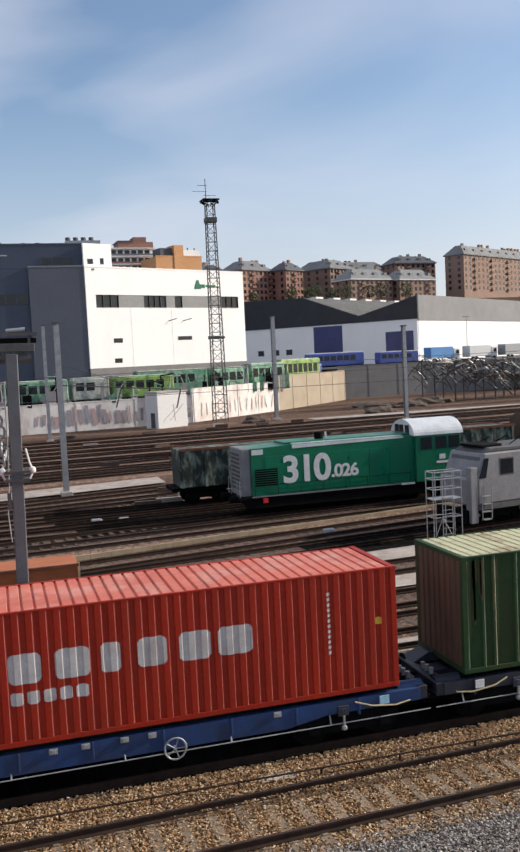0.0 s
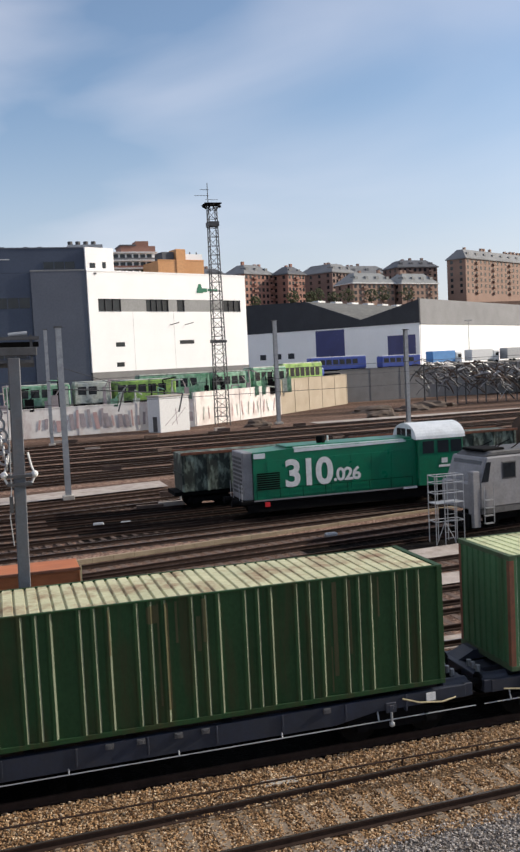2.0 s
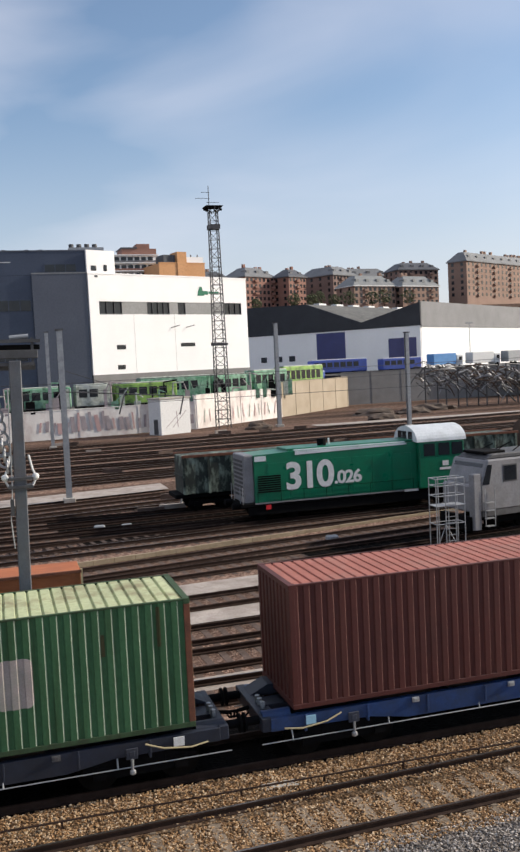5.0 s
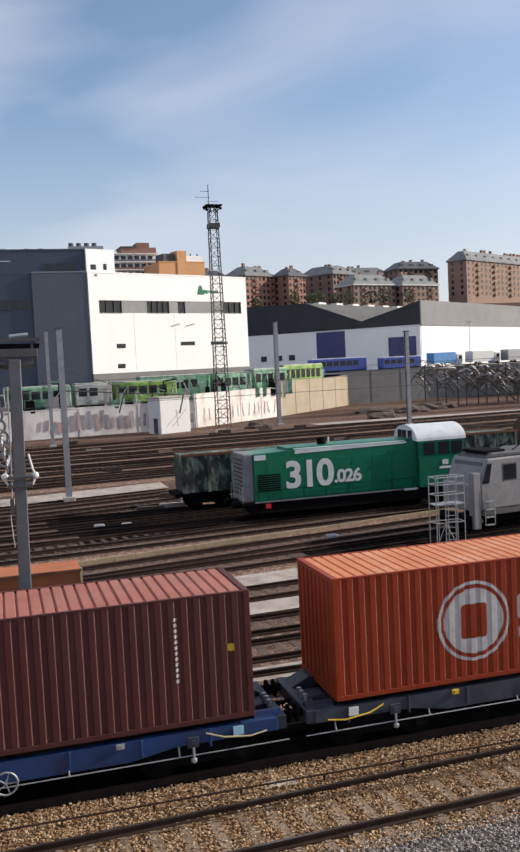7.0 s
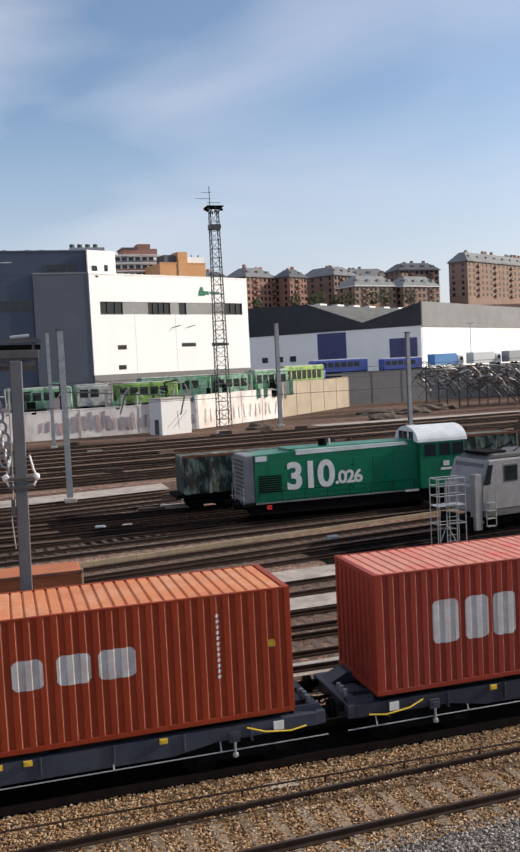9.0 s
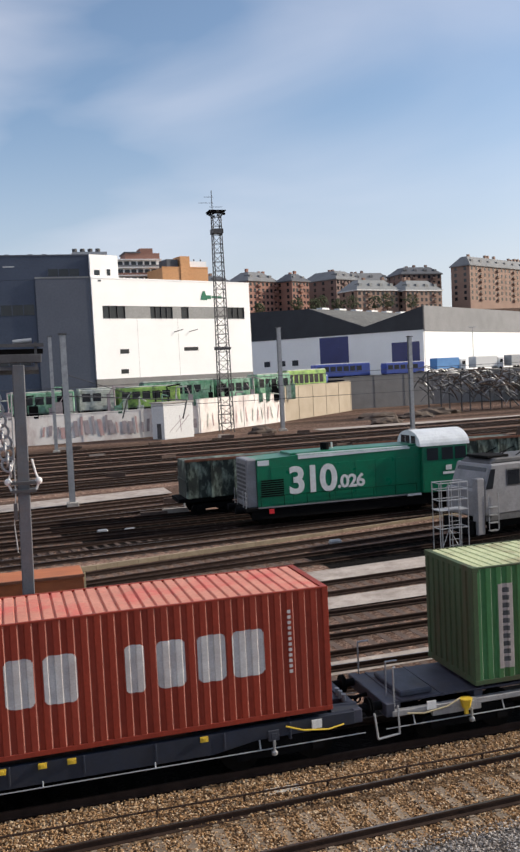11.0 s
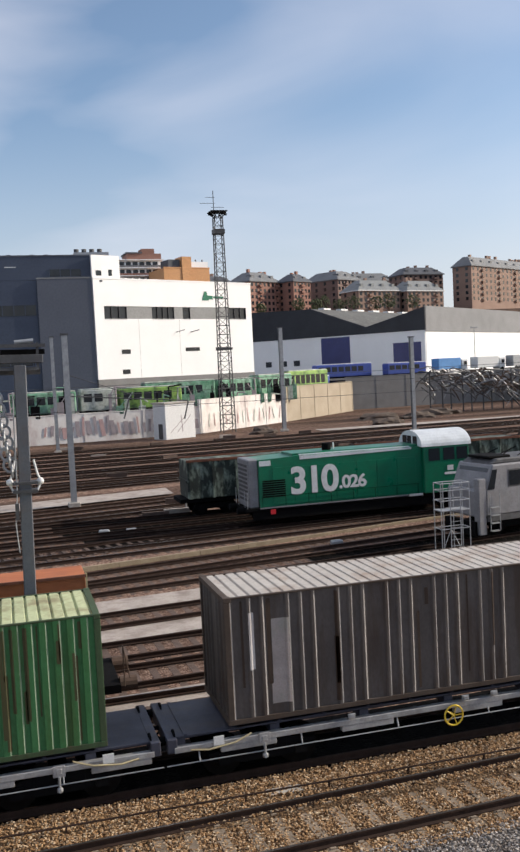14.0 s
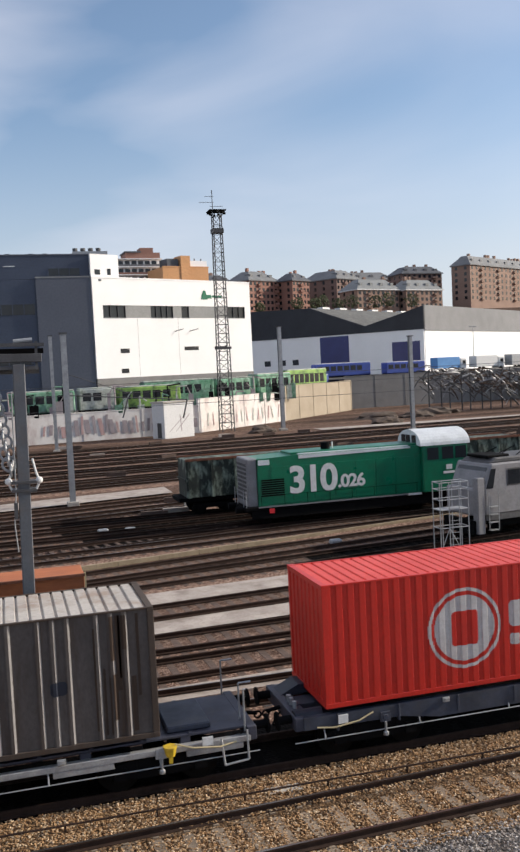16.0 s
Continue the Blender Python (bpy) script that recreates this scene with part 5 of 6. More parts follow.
M["white_wall"] = mat("white_cladding", (0.88, 0.87, 0.86), (0.83, 0.82, 0.81), 0.15, 0.55, 0, 0.01, 3, speck=0.06)
M["grey_clad"] = mat("grey_cladding", (0.115, 0.125, 0.155), (0.098, 0.108, 0.136), 0.15, 0.5, 0, 0.02, 3)
M["blue_clad"] = mat("blue_grey_cladding", (0.06, 0.077, 0.118), (0.048, 0.062, 0.098), 0.2, 0.45, 0, 0.02, 3)
M["dark_band"] = mat("dark_fascia", (0.018, 0.021, 0.03), (0.013, 0.015, 0.022), 0.3, 0.6, 0, 0.02, 3)
M["blue_door"] = mat("blue_roller_door", (0.03, 0.04, 0.17), (0.025, 0.03, 0.13), 0.4, 0.4, 0, 0.02, 5)
M["fascia_grey"] = mat("grey_fascia", (0.22, 0.22, 0.225), (0.18, 0.18, 0.185), 0.2, 0.7, 0, 0.05, 4)
M["roof_grey"] = mat("roof_sheet", (0.30, 0.30, 0.295), (0.23, 0.23, 0.225), 0.2, 0.7, 0, 0.05, 4)
M["brick"] = mat("far_brick", (0.33, 0.175, 0.13), (0.27, 0.14, 0.105), 0.12, 0.9, 0, 0, 2)
M["brick_pale"] = mat("far_pale_brick", (0.32, 0.21, 0.16), (0.26, 0.17, 0.13), 0.12, 0.9, 0, 0, 2)
M["brick_dark"] = mat("far_brown_brick", (0.25, 0.165, 0.135), (0.19, 0.125, 0.105), 0.12, 0.9, 0, 0, 2)
M["slate_mid"] = mat("far_grey_roof", (0.20, 0.205, 0.21), (0.15, 0.155, 0.16), 0.15, 0.7, 0, 0, 2)
M["shed_roof"] = mat("weathered_sheet_roof", (0.11, 0.11, 0.10), (0.07, 0.07, 0.065), 0.15, 0.8, 0, 0.05, 2, (0.24, 0.23, 0.21), 0.4)
M["slate"] = mat("far_slate", (0.10, 0.105, 0.12), (0.07, 0.075, 0.085), 0.15, 0.6, 0, 0, 2)
M["slate_pale"] = mat("far_pale_roof", (0.23, 0.24, 0.24), (0.18, 0.19, 0.19), 0.15, 0.6, 0, 0, 2)
M["orange_wall"] = mat("orange_render", (0.72, 0.38, 0.18), (0.64, 0.33, 0.15), 0.1, 0.9, 0, 0, 2)
M["green_paint"] = mat("graffiti_green", (0.04, 0.25, 0.11), (0.30, 0.46, 0.36), 0.9, 0.6, 0, 0, 3, (0.015, 0.05, 0.025), 0.9, stain_scale=0.8)
M["lime_paint"] = mat("graffiti_lime", (0.33, 0.48, 0.10), (0.16, 0.34, 0.08), 0.9, 0.6, 0, 0, 3, (0.02, 0.05, 0.025), 0.9, stain_scale=0.8)
M["pale_paint"] = mat("pale_graffiti", (0.6, 0.61, 0.55), (0.42, 0.46, 0.40), 0.9, 0.6, 0, 0, 3, (0.06, 0.09, 0.06), 0.7, stain_scale=0.8)
M["bus_blue"] = mat("bus_blue", (0.05, 0.09, 0.38), (0.04, 0.07, 0.28), 0.5, 0.35)
M["tarp_blue"] = mat("blue_tarpaulin", (0.10, 0.30, 0.62), (0.08, 0.24, 0.52), 0.8, 0.6)
M["paint_dark"] = mat("graffiti_dark", (0.40, 0.34, 0.35), (0.28, 0.24, 0.25), 1, 0.7)
M["paint_red"] = mat("graffiti_pink", (0.55, 0.36, 0.34), (0.45, 0.30, 0.29), 1, 0.7)

TERRACE_Z = 4.2
sheet("terrace", [(-2500, 131.2), (29.5, 137.6), (68, 173.4), (72, 181), (99, 182), (140, 150), (2500, 150), (2500, 4400), (-2500, 4400)],
      TERRACE_Z - 0.6, M["asphalt"], "raised depot ground behind the retaining walls", "ground")


def wall_run(name, p, q, z1, material, label, thick=0.4, panels=6.0):
    """A wall from p to q with pilasters and a coping."""
    dx, dy = q[0] - p[0], q[1] - p[1]
    n = math.hypot(dx, dy)
    t = new(name)
    tagged(t, label, "wall", kind="structure")
    t.matrix_world = pose(p[0], p[1], -0.3, 0, 0, math.degrees(math.atan2(dy, dx)))
    part("wall_face", box(B(), 0, n, 0, thick, 0, z1 + 0.3), material, t)
    part("coping", box(B(), -0.05, n + 0.05, -0.06, thick + 0.06, z1 + 0.3, z1 + 0.42), material, t)
    k = max(1, int(n / panels))
    for i in range(k + 1):
        xx = n * i / k
        part("pilaster", box(B(), xx - 0.15, xx + 0.15, -0.07, 0.0, 0, z1 + 0.3), material, t)
    return t, n


wa, na = wall_run("wall_yard_1", (-60, 127.5), (29.5, 137.2), 3.9, M["wall_white"], "whitewashed retaining wall covered in graffiti", panels=9)
rngw = random.Random(8)
for i in range(26):
    # slanted strokes of unreadable spray paint
    xx = 66 + i * 0.92 + rngw.uniform(-0.2, 0.2)
    zz = 0.7 + rngw.uniform(0, 0.5)
    h, lean, wd = rngw.uniform(1.2, 2.9), rngw.uniform(-0.5, 0.5), rngw.uniform(0.25, 0.8)
    b = B()
    prism(b, [(xx, zz), (xx + wd, zz), (xx + wd + lean, zz + h), (xx + lean, zz + h)], -0.085 - 0.004 * (i % 4), -0.07)
    part("paint_stroke", b, M["paint_dark"] if i % 3 else M["paint_red"], wa)
wb, nb = wall_run("wall_yard_2", (29.5, 137.2), (48.5, 152.8), 4.9, M["wall_white"], "pale retaining wall with patches of white paint")
for i in range(14):
    xx = 2 + i * 1.55
    b = B()
    ln = rngw.uniform(-0.6, 0.6)
    prism(b, [(xx, 0.9), (xx + 0.22, 0.9), (xx + 0.22 + ln, 0.9 + rngw.uniform(1, 2.6)), (xx + ln, 0.9 + 2.2)], -0.085, -0.07)
    part("paint_stroke", b, M["paint_red"] if i % 2 else M["pale_paint"], wb)
wall_run("wall_yard_3", (48.5, 152.8), (70.0, 174.5), 5.8, M["wall_beige"], "plain beige retaining wall")
wall_run("wall_yard_4", (70.5, 179), (92, 180), 6.6, M["wall_grey"], "grey concrete wall, shaded")
wall_run("wall_yard_5", (92, 180), (140, 176), 6.4, M["wall_grey"], "dark grey concrete wall behind stacked steel")


sheet("upper_terrace", [(70.2, 175), (70.6, 179.5), (92, 180.5), (140, 176.5), (400, 176), (400, 420), (62, 420), (50, 190)], 6.2, M["asphalt"], "upper depot yard behind the grey wall", "ground")


def cabin():
    t = thing("site_cabin", "white graffiti-covered relay cabin by the wall", "cabin", pose(22.4, 128.2, -0.3, 0, 0, 26))
    part("body", box(B(), 0, 5.4, 0, 3.0, 0, 5.2), M["white"], t, bevel=0.05)
    part("roof", box(B(), -0.15, 5.55, -0.15, 3.15, 5.2, 5.4), M["concrete"], t)
    part("door", box(B(), -0.05, -0.01, 0.7, 1.7, 0.1, 2.3), M["galv_dark"], t)
    for i, (a, c) in enumerate(((0.8, 2.8), (2.0, 3.6), (3.0, 1.8))):
        b = B()
        prism(b, [(a, 1.0), (a + 0.14, 1.0), (c + 0.14 + 1.0, 3.4), (c + 1.0, 3.4)], -0.012, -0.004)
        part("paint_stroke", b, M["paint_dark"], t)


cabin()


def coach(x, y, rz, n, material, label, h=3.0, z=TERRACE_Z):
    """A stored coach: body, roof, row of windows, skirts and wheels."""
    t = thing("coach", label, "coach", pose(x, y, z - 0.6, 0, 0, rz), "stored coaches behind the wall")
    part("body", box(B(), 0, n, 0, 2.5, 0.55, h), material, t, bevel=0.15)
    part("roof", box(B(), 0.1, n - 0.1, 0.12, 2.38, h - 0.02, h + 0.18), M["pale_paint"] if material is not M["bus_blue"] else M["white"], t, bevel=0.07)
    k = int((n - 0.8) / 1.6)
    for i in range(k):
        xx = 0.5 + i * 1.6
        part("window", box(B(), xx, xx + 1.25, -0.02, 0.0, h * 0.52, h * 0.84), M["glass"], t)
    for xx in (n * 0.2, n * 0.75):
        part("wheel", rod(B(), (xx, 0.05, 0.5), (xx, 0.35, 0.5), 0.5, 16), M["black"], t)
    part("underframe", box(B(), 0.2, n - 0.2, 0.1, 2.4, 0.25, 0.55), M["black"], t)


rows = [(-14, 134, 6, 14, "pale_paint", 3.6), (1.2, 135.8, 6, 9.5, "green_paint", 3.7), (11.3, 137.0, 6, 5.5, "pale_paint", 3.8), (17.4, 138.0, 6, 9.8, "lime_paint", 3.7),
        (22.0, 143.0, 8, 12, "green_paint", 4.3), (34.8, 145.2, 24, 8, "green_paint", 4.2), (42.8, 149.5, 32, 9, "green_paint", 4.6)]
for (x, y, rz, n, mt, h) in rows:
    coach(x, y, rz, n, M[mt], {"pale_paint": "pale grey stored coach with graffiti", "green_paint": "green graffiti-covered stored coach", "lime_paint": "lime green stored bus with dark windows"}[mt], h)
coach(51.5, 159.5, 34, 12.5, M["lime_paint"], "lime green bus parked behind the beige wall", 5.0, 4.2)
coach(66.5, 186.0, 4, 13.5, M["bus_blue"], "dark blue coach with white roof in the depot", 3.3, 6.8)
coach(82.5, 184.0, 6, 10, M["bus_blue"], "dark blue coach parked in the depot", 3.0, 6.8)
coach(60.5, 173.0, 40, 8, M["bus_blue"], "blue bus behind the beige wall", 3.6, 4.2)


def depot_clutter():
    """Dark frames, arms and boxes standing among the stored coaches."""
    rr = random.Random(21)
    for i in range(46):
        u = rr.random()
        x = -6 + 58 * u
        y = 134.6 + 0.11 * x + max(0, x - 28) * 0.62 + rr.uniform(-0.6, 0.3)
        b = B()
        h = rr.uniform(1.2, 4.4)
        if i % 3:
            w_ = rr.uniform(0.3, 1.4)
            box(b, 0, w_, 0, 0.5, 0, h * 0.8)
            rod(b, (w_ * 0.5, 0.2, h * 0.7), (w_ * 0.5 + rr.uniform(-1, 1), 0.2, h + 0.5), 0.09, 6)
        else:
            pipe(b, [(0, 0, 0), (rr.uniform(-0.3, 0.3), 0, h), (rr.uniform(0.8, 2.2), 0, h + rr.uniform(-0.8, 0.3))], 0.12)
        t = part("depot_equipment", b, (M["black"], M["paint_dark"], M["pale_paint"], M["green_paint"])[i % 4])
        t.location = (x, y, TERRACE_Z - 0.6)
        tagged(t, "dark piece of depot equipment behind the wall" if i % 4 < 2 else "painted piece of depot equipment behind the wall", "equipment", "equipment behind the wall")


depot_clutter()


def white_building():
    """Large white depot office block, shaded grey side, windows in a band."""
    t = thing("depot_building", "large white clad depot building with grey shaded side", "building", pose(16.51, 160, 0, 0, 0, 26.0))
    z0, z1, n = 3.6, 26.5, 36.8
    # facade in pieces round the window band
    part("wall_lower", box(B(), 0.02, n, 0, 0.5, z0 + 5.2, 19.5), M["white_wall"], t)
    part("wall_upper", box(B(), 0.02, n, 0, 0.5, 21.75, z1), M["white_wall"], t)
    part("plinth", box(B(), 0.02, n + 0.05, -0.05, 0.5, z0, z0 + 5.2), M["wall_grey"], t)
    cuts = [(0.02, 2.0, "w"), (2.0, 6.8, "g"), (6.8, 12.3, "p"), (12.3, 17.4, "g"), (17.4, 19.4, "p"), (19.4, 21.2, "g"), (21.2, 30.9, "p"), (30.9, 35.3, "g"), (35.3, n, "w")]
    for a, b_, k in cuts:
        if k == "w":
            part("wall_pier", box(B(), a, b_, 0, 0.5, 19.5, 21.75), M["white_wall"], t)
        elif k == "p":
            part("band_panel", box(B(), a, b_, 0.08, 0.5, 19.5, 21.75), M["roof_grey"], t)
        else:
            wd = part("window", box(B(), a, b_, 0.3, 0.36, 19.5, 21.75), M["glass"], t)
            for q in np.arange(a, b_ + 0.01, (b_ - a) / max(1, round((b_ - a) / 1.45))):
                part("mullion", box(B(), q - 0.06, q + 0.06, 0.1, 0.3, 19.5, 21.75), M["dark_band"], wd)
            part("sill", box(B(), a, b_, -0.06, 0.3, 19.42, 19.52), M["galv"], wd)
    for a, b_, zz, zt in ((5.2, 7.1, 13.2, 14.0), (19.6, 23.0, 13.4, 14.1), (5.2, 6.8, 9.6, 10.4), (27.0, 30.0, 13.4, 14.0)):
        part("small_window", box(B(), a, b_, -0.04, 0.0, zz, zt), M["glass"], t)
    part("wall_logo", box(B(), 24.4, 26.8, -0.07, 0, 23.3, 24.0), M["loco_green"], t, "green company sign shape")
    b = B()
    prism(b, [(24.2, 23.1), (25.8, 23.1), (25.3, 24.8), (24.8, 24.8)], -0.09, -0.02)
    part("wall_logo", b, M["loco_green"], t, "green company sign shape")
    part("wall_logo", box(B(), 27.0, 29.4, -0.07, 0, 23.5, 23.9), M["loco_green"], t, "green company sign bar")
    for q in (9.2, 18.4, 27.6):
        part("cladding_joint", box(B(), q - 0.02, q + 0.02, -0.012, 0, z0 + 5.2, 19.5), M["roof_grey"], t)
    part("parapet", box(B(), -0.05, n + 0.05, -0.08, 0.55, z1, z1 + 0.25), M["white_wall"], t)
    part("right_wall", box(B(), n - 0.5, n, 0.5, 40, z0, z1), M["white_wall"], t)
    part("back_wall", box(B(), 0, n, 40, 40.5, z0, z1), M["grey_clad"], t)
    part("flat_roof", box(B(), 0, n, 0.5, 40, z1 - 0.6, z1 - 0.3), M["roof_grey"], t)
    part("upper_front", box(B(), 0.1, 5.9, 0.25, 0.6, z1 + 0.26, 30.7), M["white_wall"], t)
    part("upper_window", box(B(), 0.9, 2.0, 0.2, 0.25, 27.1, 28.0), M["glass"], t)
    part("upper_window", box(B(), 3.5, 4.2, 0.2, 0.25, 27.1, 28.2), M["glass"], t)
    for a in (17.5, 21.0):
        part("wall_lamp", pipe(B(), [(a, 0, 17.0), (a + 1.2, -1.2, 17.4)], 0.08), M["galv_dark"], t)


white_building()


def depot_wing():
    """The shaded grey wing that joins the white block, parallel to the tracks."""
    t = thing("depot_wing", "shaded blue-grey clad wing of the depot building", "building", pose(16.3, 160.1, 0))
    z0, z1 = 3.6, 26.5
    part("front_wall", box(B(), -9.3, 0, 0, 0.5, z0, z1 + 0.1), M["grey_clad"], t)
    part("front_wall", box(B(), -60, -9.3, 0.4, 0.9, z0, z1 - 0.1), M["blue_clad"], t)
    part("flat_roof", box(B(), -60, 2, 0.5, 30, z1 - 0.5, z1 - 0.2), M["roof_grey"], t)
    part("side_end", box(B(), -60.5, -60, 0.4, 30, z0, z1), M["blue_clad"], t)
    part("coping", box(B(), -9.35, 0.05, -0.06, 0.55, z1 + 0.1, z1 + 0.32), M["roof_grey"], t)
    for a, c, zz, zt in ((-17.2, -9.6, 20.4, 22.2), (-26.5, -18.2, 20.4, 22.2), (-40, -28, 20.4, 22.2), (-24, -10.5, 11.8, 14.2)):
        wd = part("window", box(B(), a, c, 0.34, 0.4, zz, zt), M["glass"], t)
        for q in np.arange(a, c + 0.1, 1.9):
            part("mullion", box(B(), q - 0.06, q + 0.06, 0.28, 0.36, zz, zt), M["blue_clad"], wd)
    part("upper_storey", box(B(), -60, 0.6, 1.0, 26, z1, 30.6), M["blue_clad"], t)
    part("upper_coping", box(B(), -60, 0.7, 0.9, 26.1, 30.6, 30.8), M["grey_clad"], t)
    wd = part("window", box(B(), -7.0, -1.6, 0.93, 0.99, 27.1, 28.3), M["glass"], t)
    for q in (-7.0, -5.2, -3.4, -1.6):
        part("mullion", box(B(), q - 0.06, q + 0.06, 0.88, 0.95, 27.1, 28.3), M["blue_clad"], wd)
    part("wall_light", box(B(), -14.5, -12.6, 0.93, 0.99, 28.7, 28.85), M["white"], t)
    part("roof_plant", box(B(), -2.2, 4.0, 6, 14, 30.6, 31.9), M["galv"], t)
    for i in range(4):
        part("roof_fan", rod(B(), (-1.6 + i * 1.4, 8, 31.9), (-1.6 + i * 1.4, 8, 32.7), 0.45, 12), M["galv_dark"], t)
    for x in (-14, -10, -7.6):
        part("roof_vent", box(B(), x, x + 0.7, 4, 4.7, 30.8, 31.3), M["galv_dark"], t)


depot_wing()


def shed():
    """Saw-roofed bus shed: dark fascia over a white wall, blue doors."""
    t = thing("depot_shed", "low white bus shed with dark fascia and blue doors", "building", pose(107.13, 214.5, -2.745, 0, 0, 37.4))
    t.scale = (1.3, 1.3, 1.3)
    z0 = 4.9
    gable = [(-0.2, 15.6), (-0.2, 20.3), (13.4, 17.0), (27.0, 21.8), (43.0, 22.2), (50.0, 20.0), (50.0, 15.6)]
    b = B()
    v0 = [b.verts.new((-0.25, y, z)) for y, z in gable]
    v1 = [b.verts.new((0.15, y, z)) for y, z in gable]
    b.faces.new(v0)
    b.faces.new(v1[::-1])
    for i in range(len(gable)):
        j = (i + 1) % len(gable)
        b.faces.new((v0[j], v0[i], v1[i], v1[j]))
    part("gable_fascia", b, M["dark_band"], t)
    part("end_wall", box(B(), -0.1, 0.3, 0, 50, z0, 15.6), M["white_wall"], t)
    part("front_wall", box(B(), 0.3, 75, -0.1, 0.3, z0, 15.3), M["white_wall"], t)
    part("front_fascia", box(B(), 0.15, 75, -0.25, 0.2, 15.3, 20.4), M["fascia_grey"], t)
    b = B()
    top = [(-0.2, 20.35), (13.4, 17.05), (27.0, 21.85), (43.0, 22.25), (50, 20.05)]
    for (ya, za), (yb, zb_) in zip(top, top[1:]):
        vs = [b.verts.new(p) for p in ((0.1, ya, za), (75, ya, za), (75, yb, zb_), (0.1, yb, zb_))]
        b.faces.new(vs)
    part("roof", b, M["shed_roof"], t)
    for a, c, zt in ((17.5, 24.7, 15.3), (0.9, 7.2, 13.3)):
        d = part("roller_door", box(B(), -0.16, -0.1, a, c, z0, zt), M["blue_door"], t)
        for q in np.arange(z0 + 1, zt, 1.2):
            part("door_rib", box(B(), -0.19, -0.16, a, c, q, q + 0.12), M["blue_door"], d)
    for i in range(9):
        part("skylight", box(B(), 6 + i * 7.5, 9 + i * 7.5, 27.5, 29, 21.9, 22.3), M["white"], t)
    for q in (30.5, 34.0, 38.2):
        part("small_window", box(B(), -0.16, -0.1, q, q + 1.6, 9.6, 10.8), M["dark_band"], t)


shed()


def apartment(x, y, rz, w, d, z1, roof_h, wall, roof, cols, rows_, label, z0=3.6):
    """A far brick block with rows of windows and a mansard roof."""
    t = thing("apartment_block", label, "building", pose(x, y, 0, 0, 0, rz), "far apartment blocks")
    part("wall", box(B(), 0, w, 0, d, z0, z1), wall, t)
    b = B()
    i = min(d * 0.35, roof_h * 1.1)
    lo = [(-0.6, -0.6), (w + 0.6, -0.6), (w + 0.6, d + 0.6), (-0.6, d + 0.6)]
    hi = [(i, i), (w - i, i), (w - i, d - i), (i, d - i)]
    vl = [b.verts.new((a, c, z1)) for a, c in lo]
    vh = [b.verts.new((a, c, z1 + roof_h)) for a, c in hi]
    b.faces.new(vl[::-1])
    b.faces.new(vh)
    for k in range(4):
        b.faces.new((vl[k], vl[(k + 1) % 4], vh[(k + 1) % 4], vh[k]))
    rf = part("roof", b, roof, t)
    part("cornice", box(B(), -0.7, w + 0.7, -0.7, d + 0.7, z1 - 0.5, z1 - 0.02), M["white"] if roof is M["slate_pale"] else roof, t)
    rr = random.Random(int(x * 7 + w))
    for k in range(int(w / 9) + 1):
        cx = 2 + rr.uniform(0, w - 5)
        part("chimney", box(B(), cx, cx + 1.3, d * 0.4, d * 0.4 + 1.3, z1 + roof_h * 0.5, z1 + roof_h + rr.uniform(0.6, 1.8)), wall, rf)
    wm = mesh_of("window", box(B(), 0, 1.5, -0.06, 0.05, 0, 1.7), M["glass"])
    bm_ = mesh_of("balcony", box(B(), -0.4, 2.2, -1.1, 0, -0.3, 0.7), wall)
    side = mesh_of("window", box(B(), -0.06, 0.05, 0, 1.5, 0, 1.7), M["glass"])
    for r in range(rows_):
        z = z1 - 2.6 - r * 3.05
        for c in range(cols):
            o = new("window", wm)
            o.parent = t
            o.location = ((c + 0.5) * w / cols - 0.75, 0, z)
            if c % 4 == 2:
                o = new("balcony", bm_)
                o.parent = t
                o.location = ((c + 0.5) * w / cols - 0.9, 0, z)
        for c in range(max(2, int(d / 5))):
            o = new("window", side)
            o.parent = t
            o.location = (0, (c + 0.5) * d / max(2, int(d / 5)) - 0.75, z)
    for c in range(cols // 2):
        o = part("dormer", box(B(), (c + 0.5) * w / (cols // 2) - 0.9, (c + 0.5) * w / (cols // 2) + 0.9, i * 0.25, i, z1 + 0.2, z1 + roof_h * 0.62), roof, rf)
    return t


hill = raw("town_hill", [(x, y, z) for y, z in ((285, 3.5), (355, 31.0), (520, 38.0), (4300, 60.0)) for x in (-900, 1500)], [(0, 1, 3, 2), (2, 3, 5, 4), (4, 5, 7, 6)], M["yard"])
tagged(hill, "brown rising ground under the far town", "hill", kind="structure")
apartment(234.5, 415, 30, 70, 11, 57.6, 4.8, M["brick_pale"], M["slate_mid"], 16, 6, "tall pale brick apartment block with grey roof")
apartment(280, 452, 30, 40, 14, 60, 4.5, M["brick_pale"], M["slate"], 10, 5, "pale brick apartment block with slate roof")
apartment(168, 405, 16, 26, 14, 45.3, 5.2, M["brick_pale"], M["slate_pale"], 9, 3, "low brick block with pale mansard roof")
apartment(195.5, 409, 16, 24, 14, 44.9, 5.2, M["brick_pale"], M["slate_pale"], 8, 3, "low brick block with pale mansard roof")
apartment(213, 450, 5, 25, 16, 57.2, 4.0, M["brick_dark"], M["slate"], 8, 3, "brick block with dark slate roof")
apartment(184, 470, 4, 34, 18, 56.2, 4.6, M["brick_dark"], M["slate_mid"], 9, 3, "far brick block with grey roof")
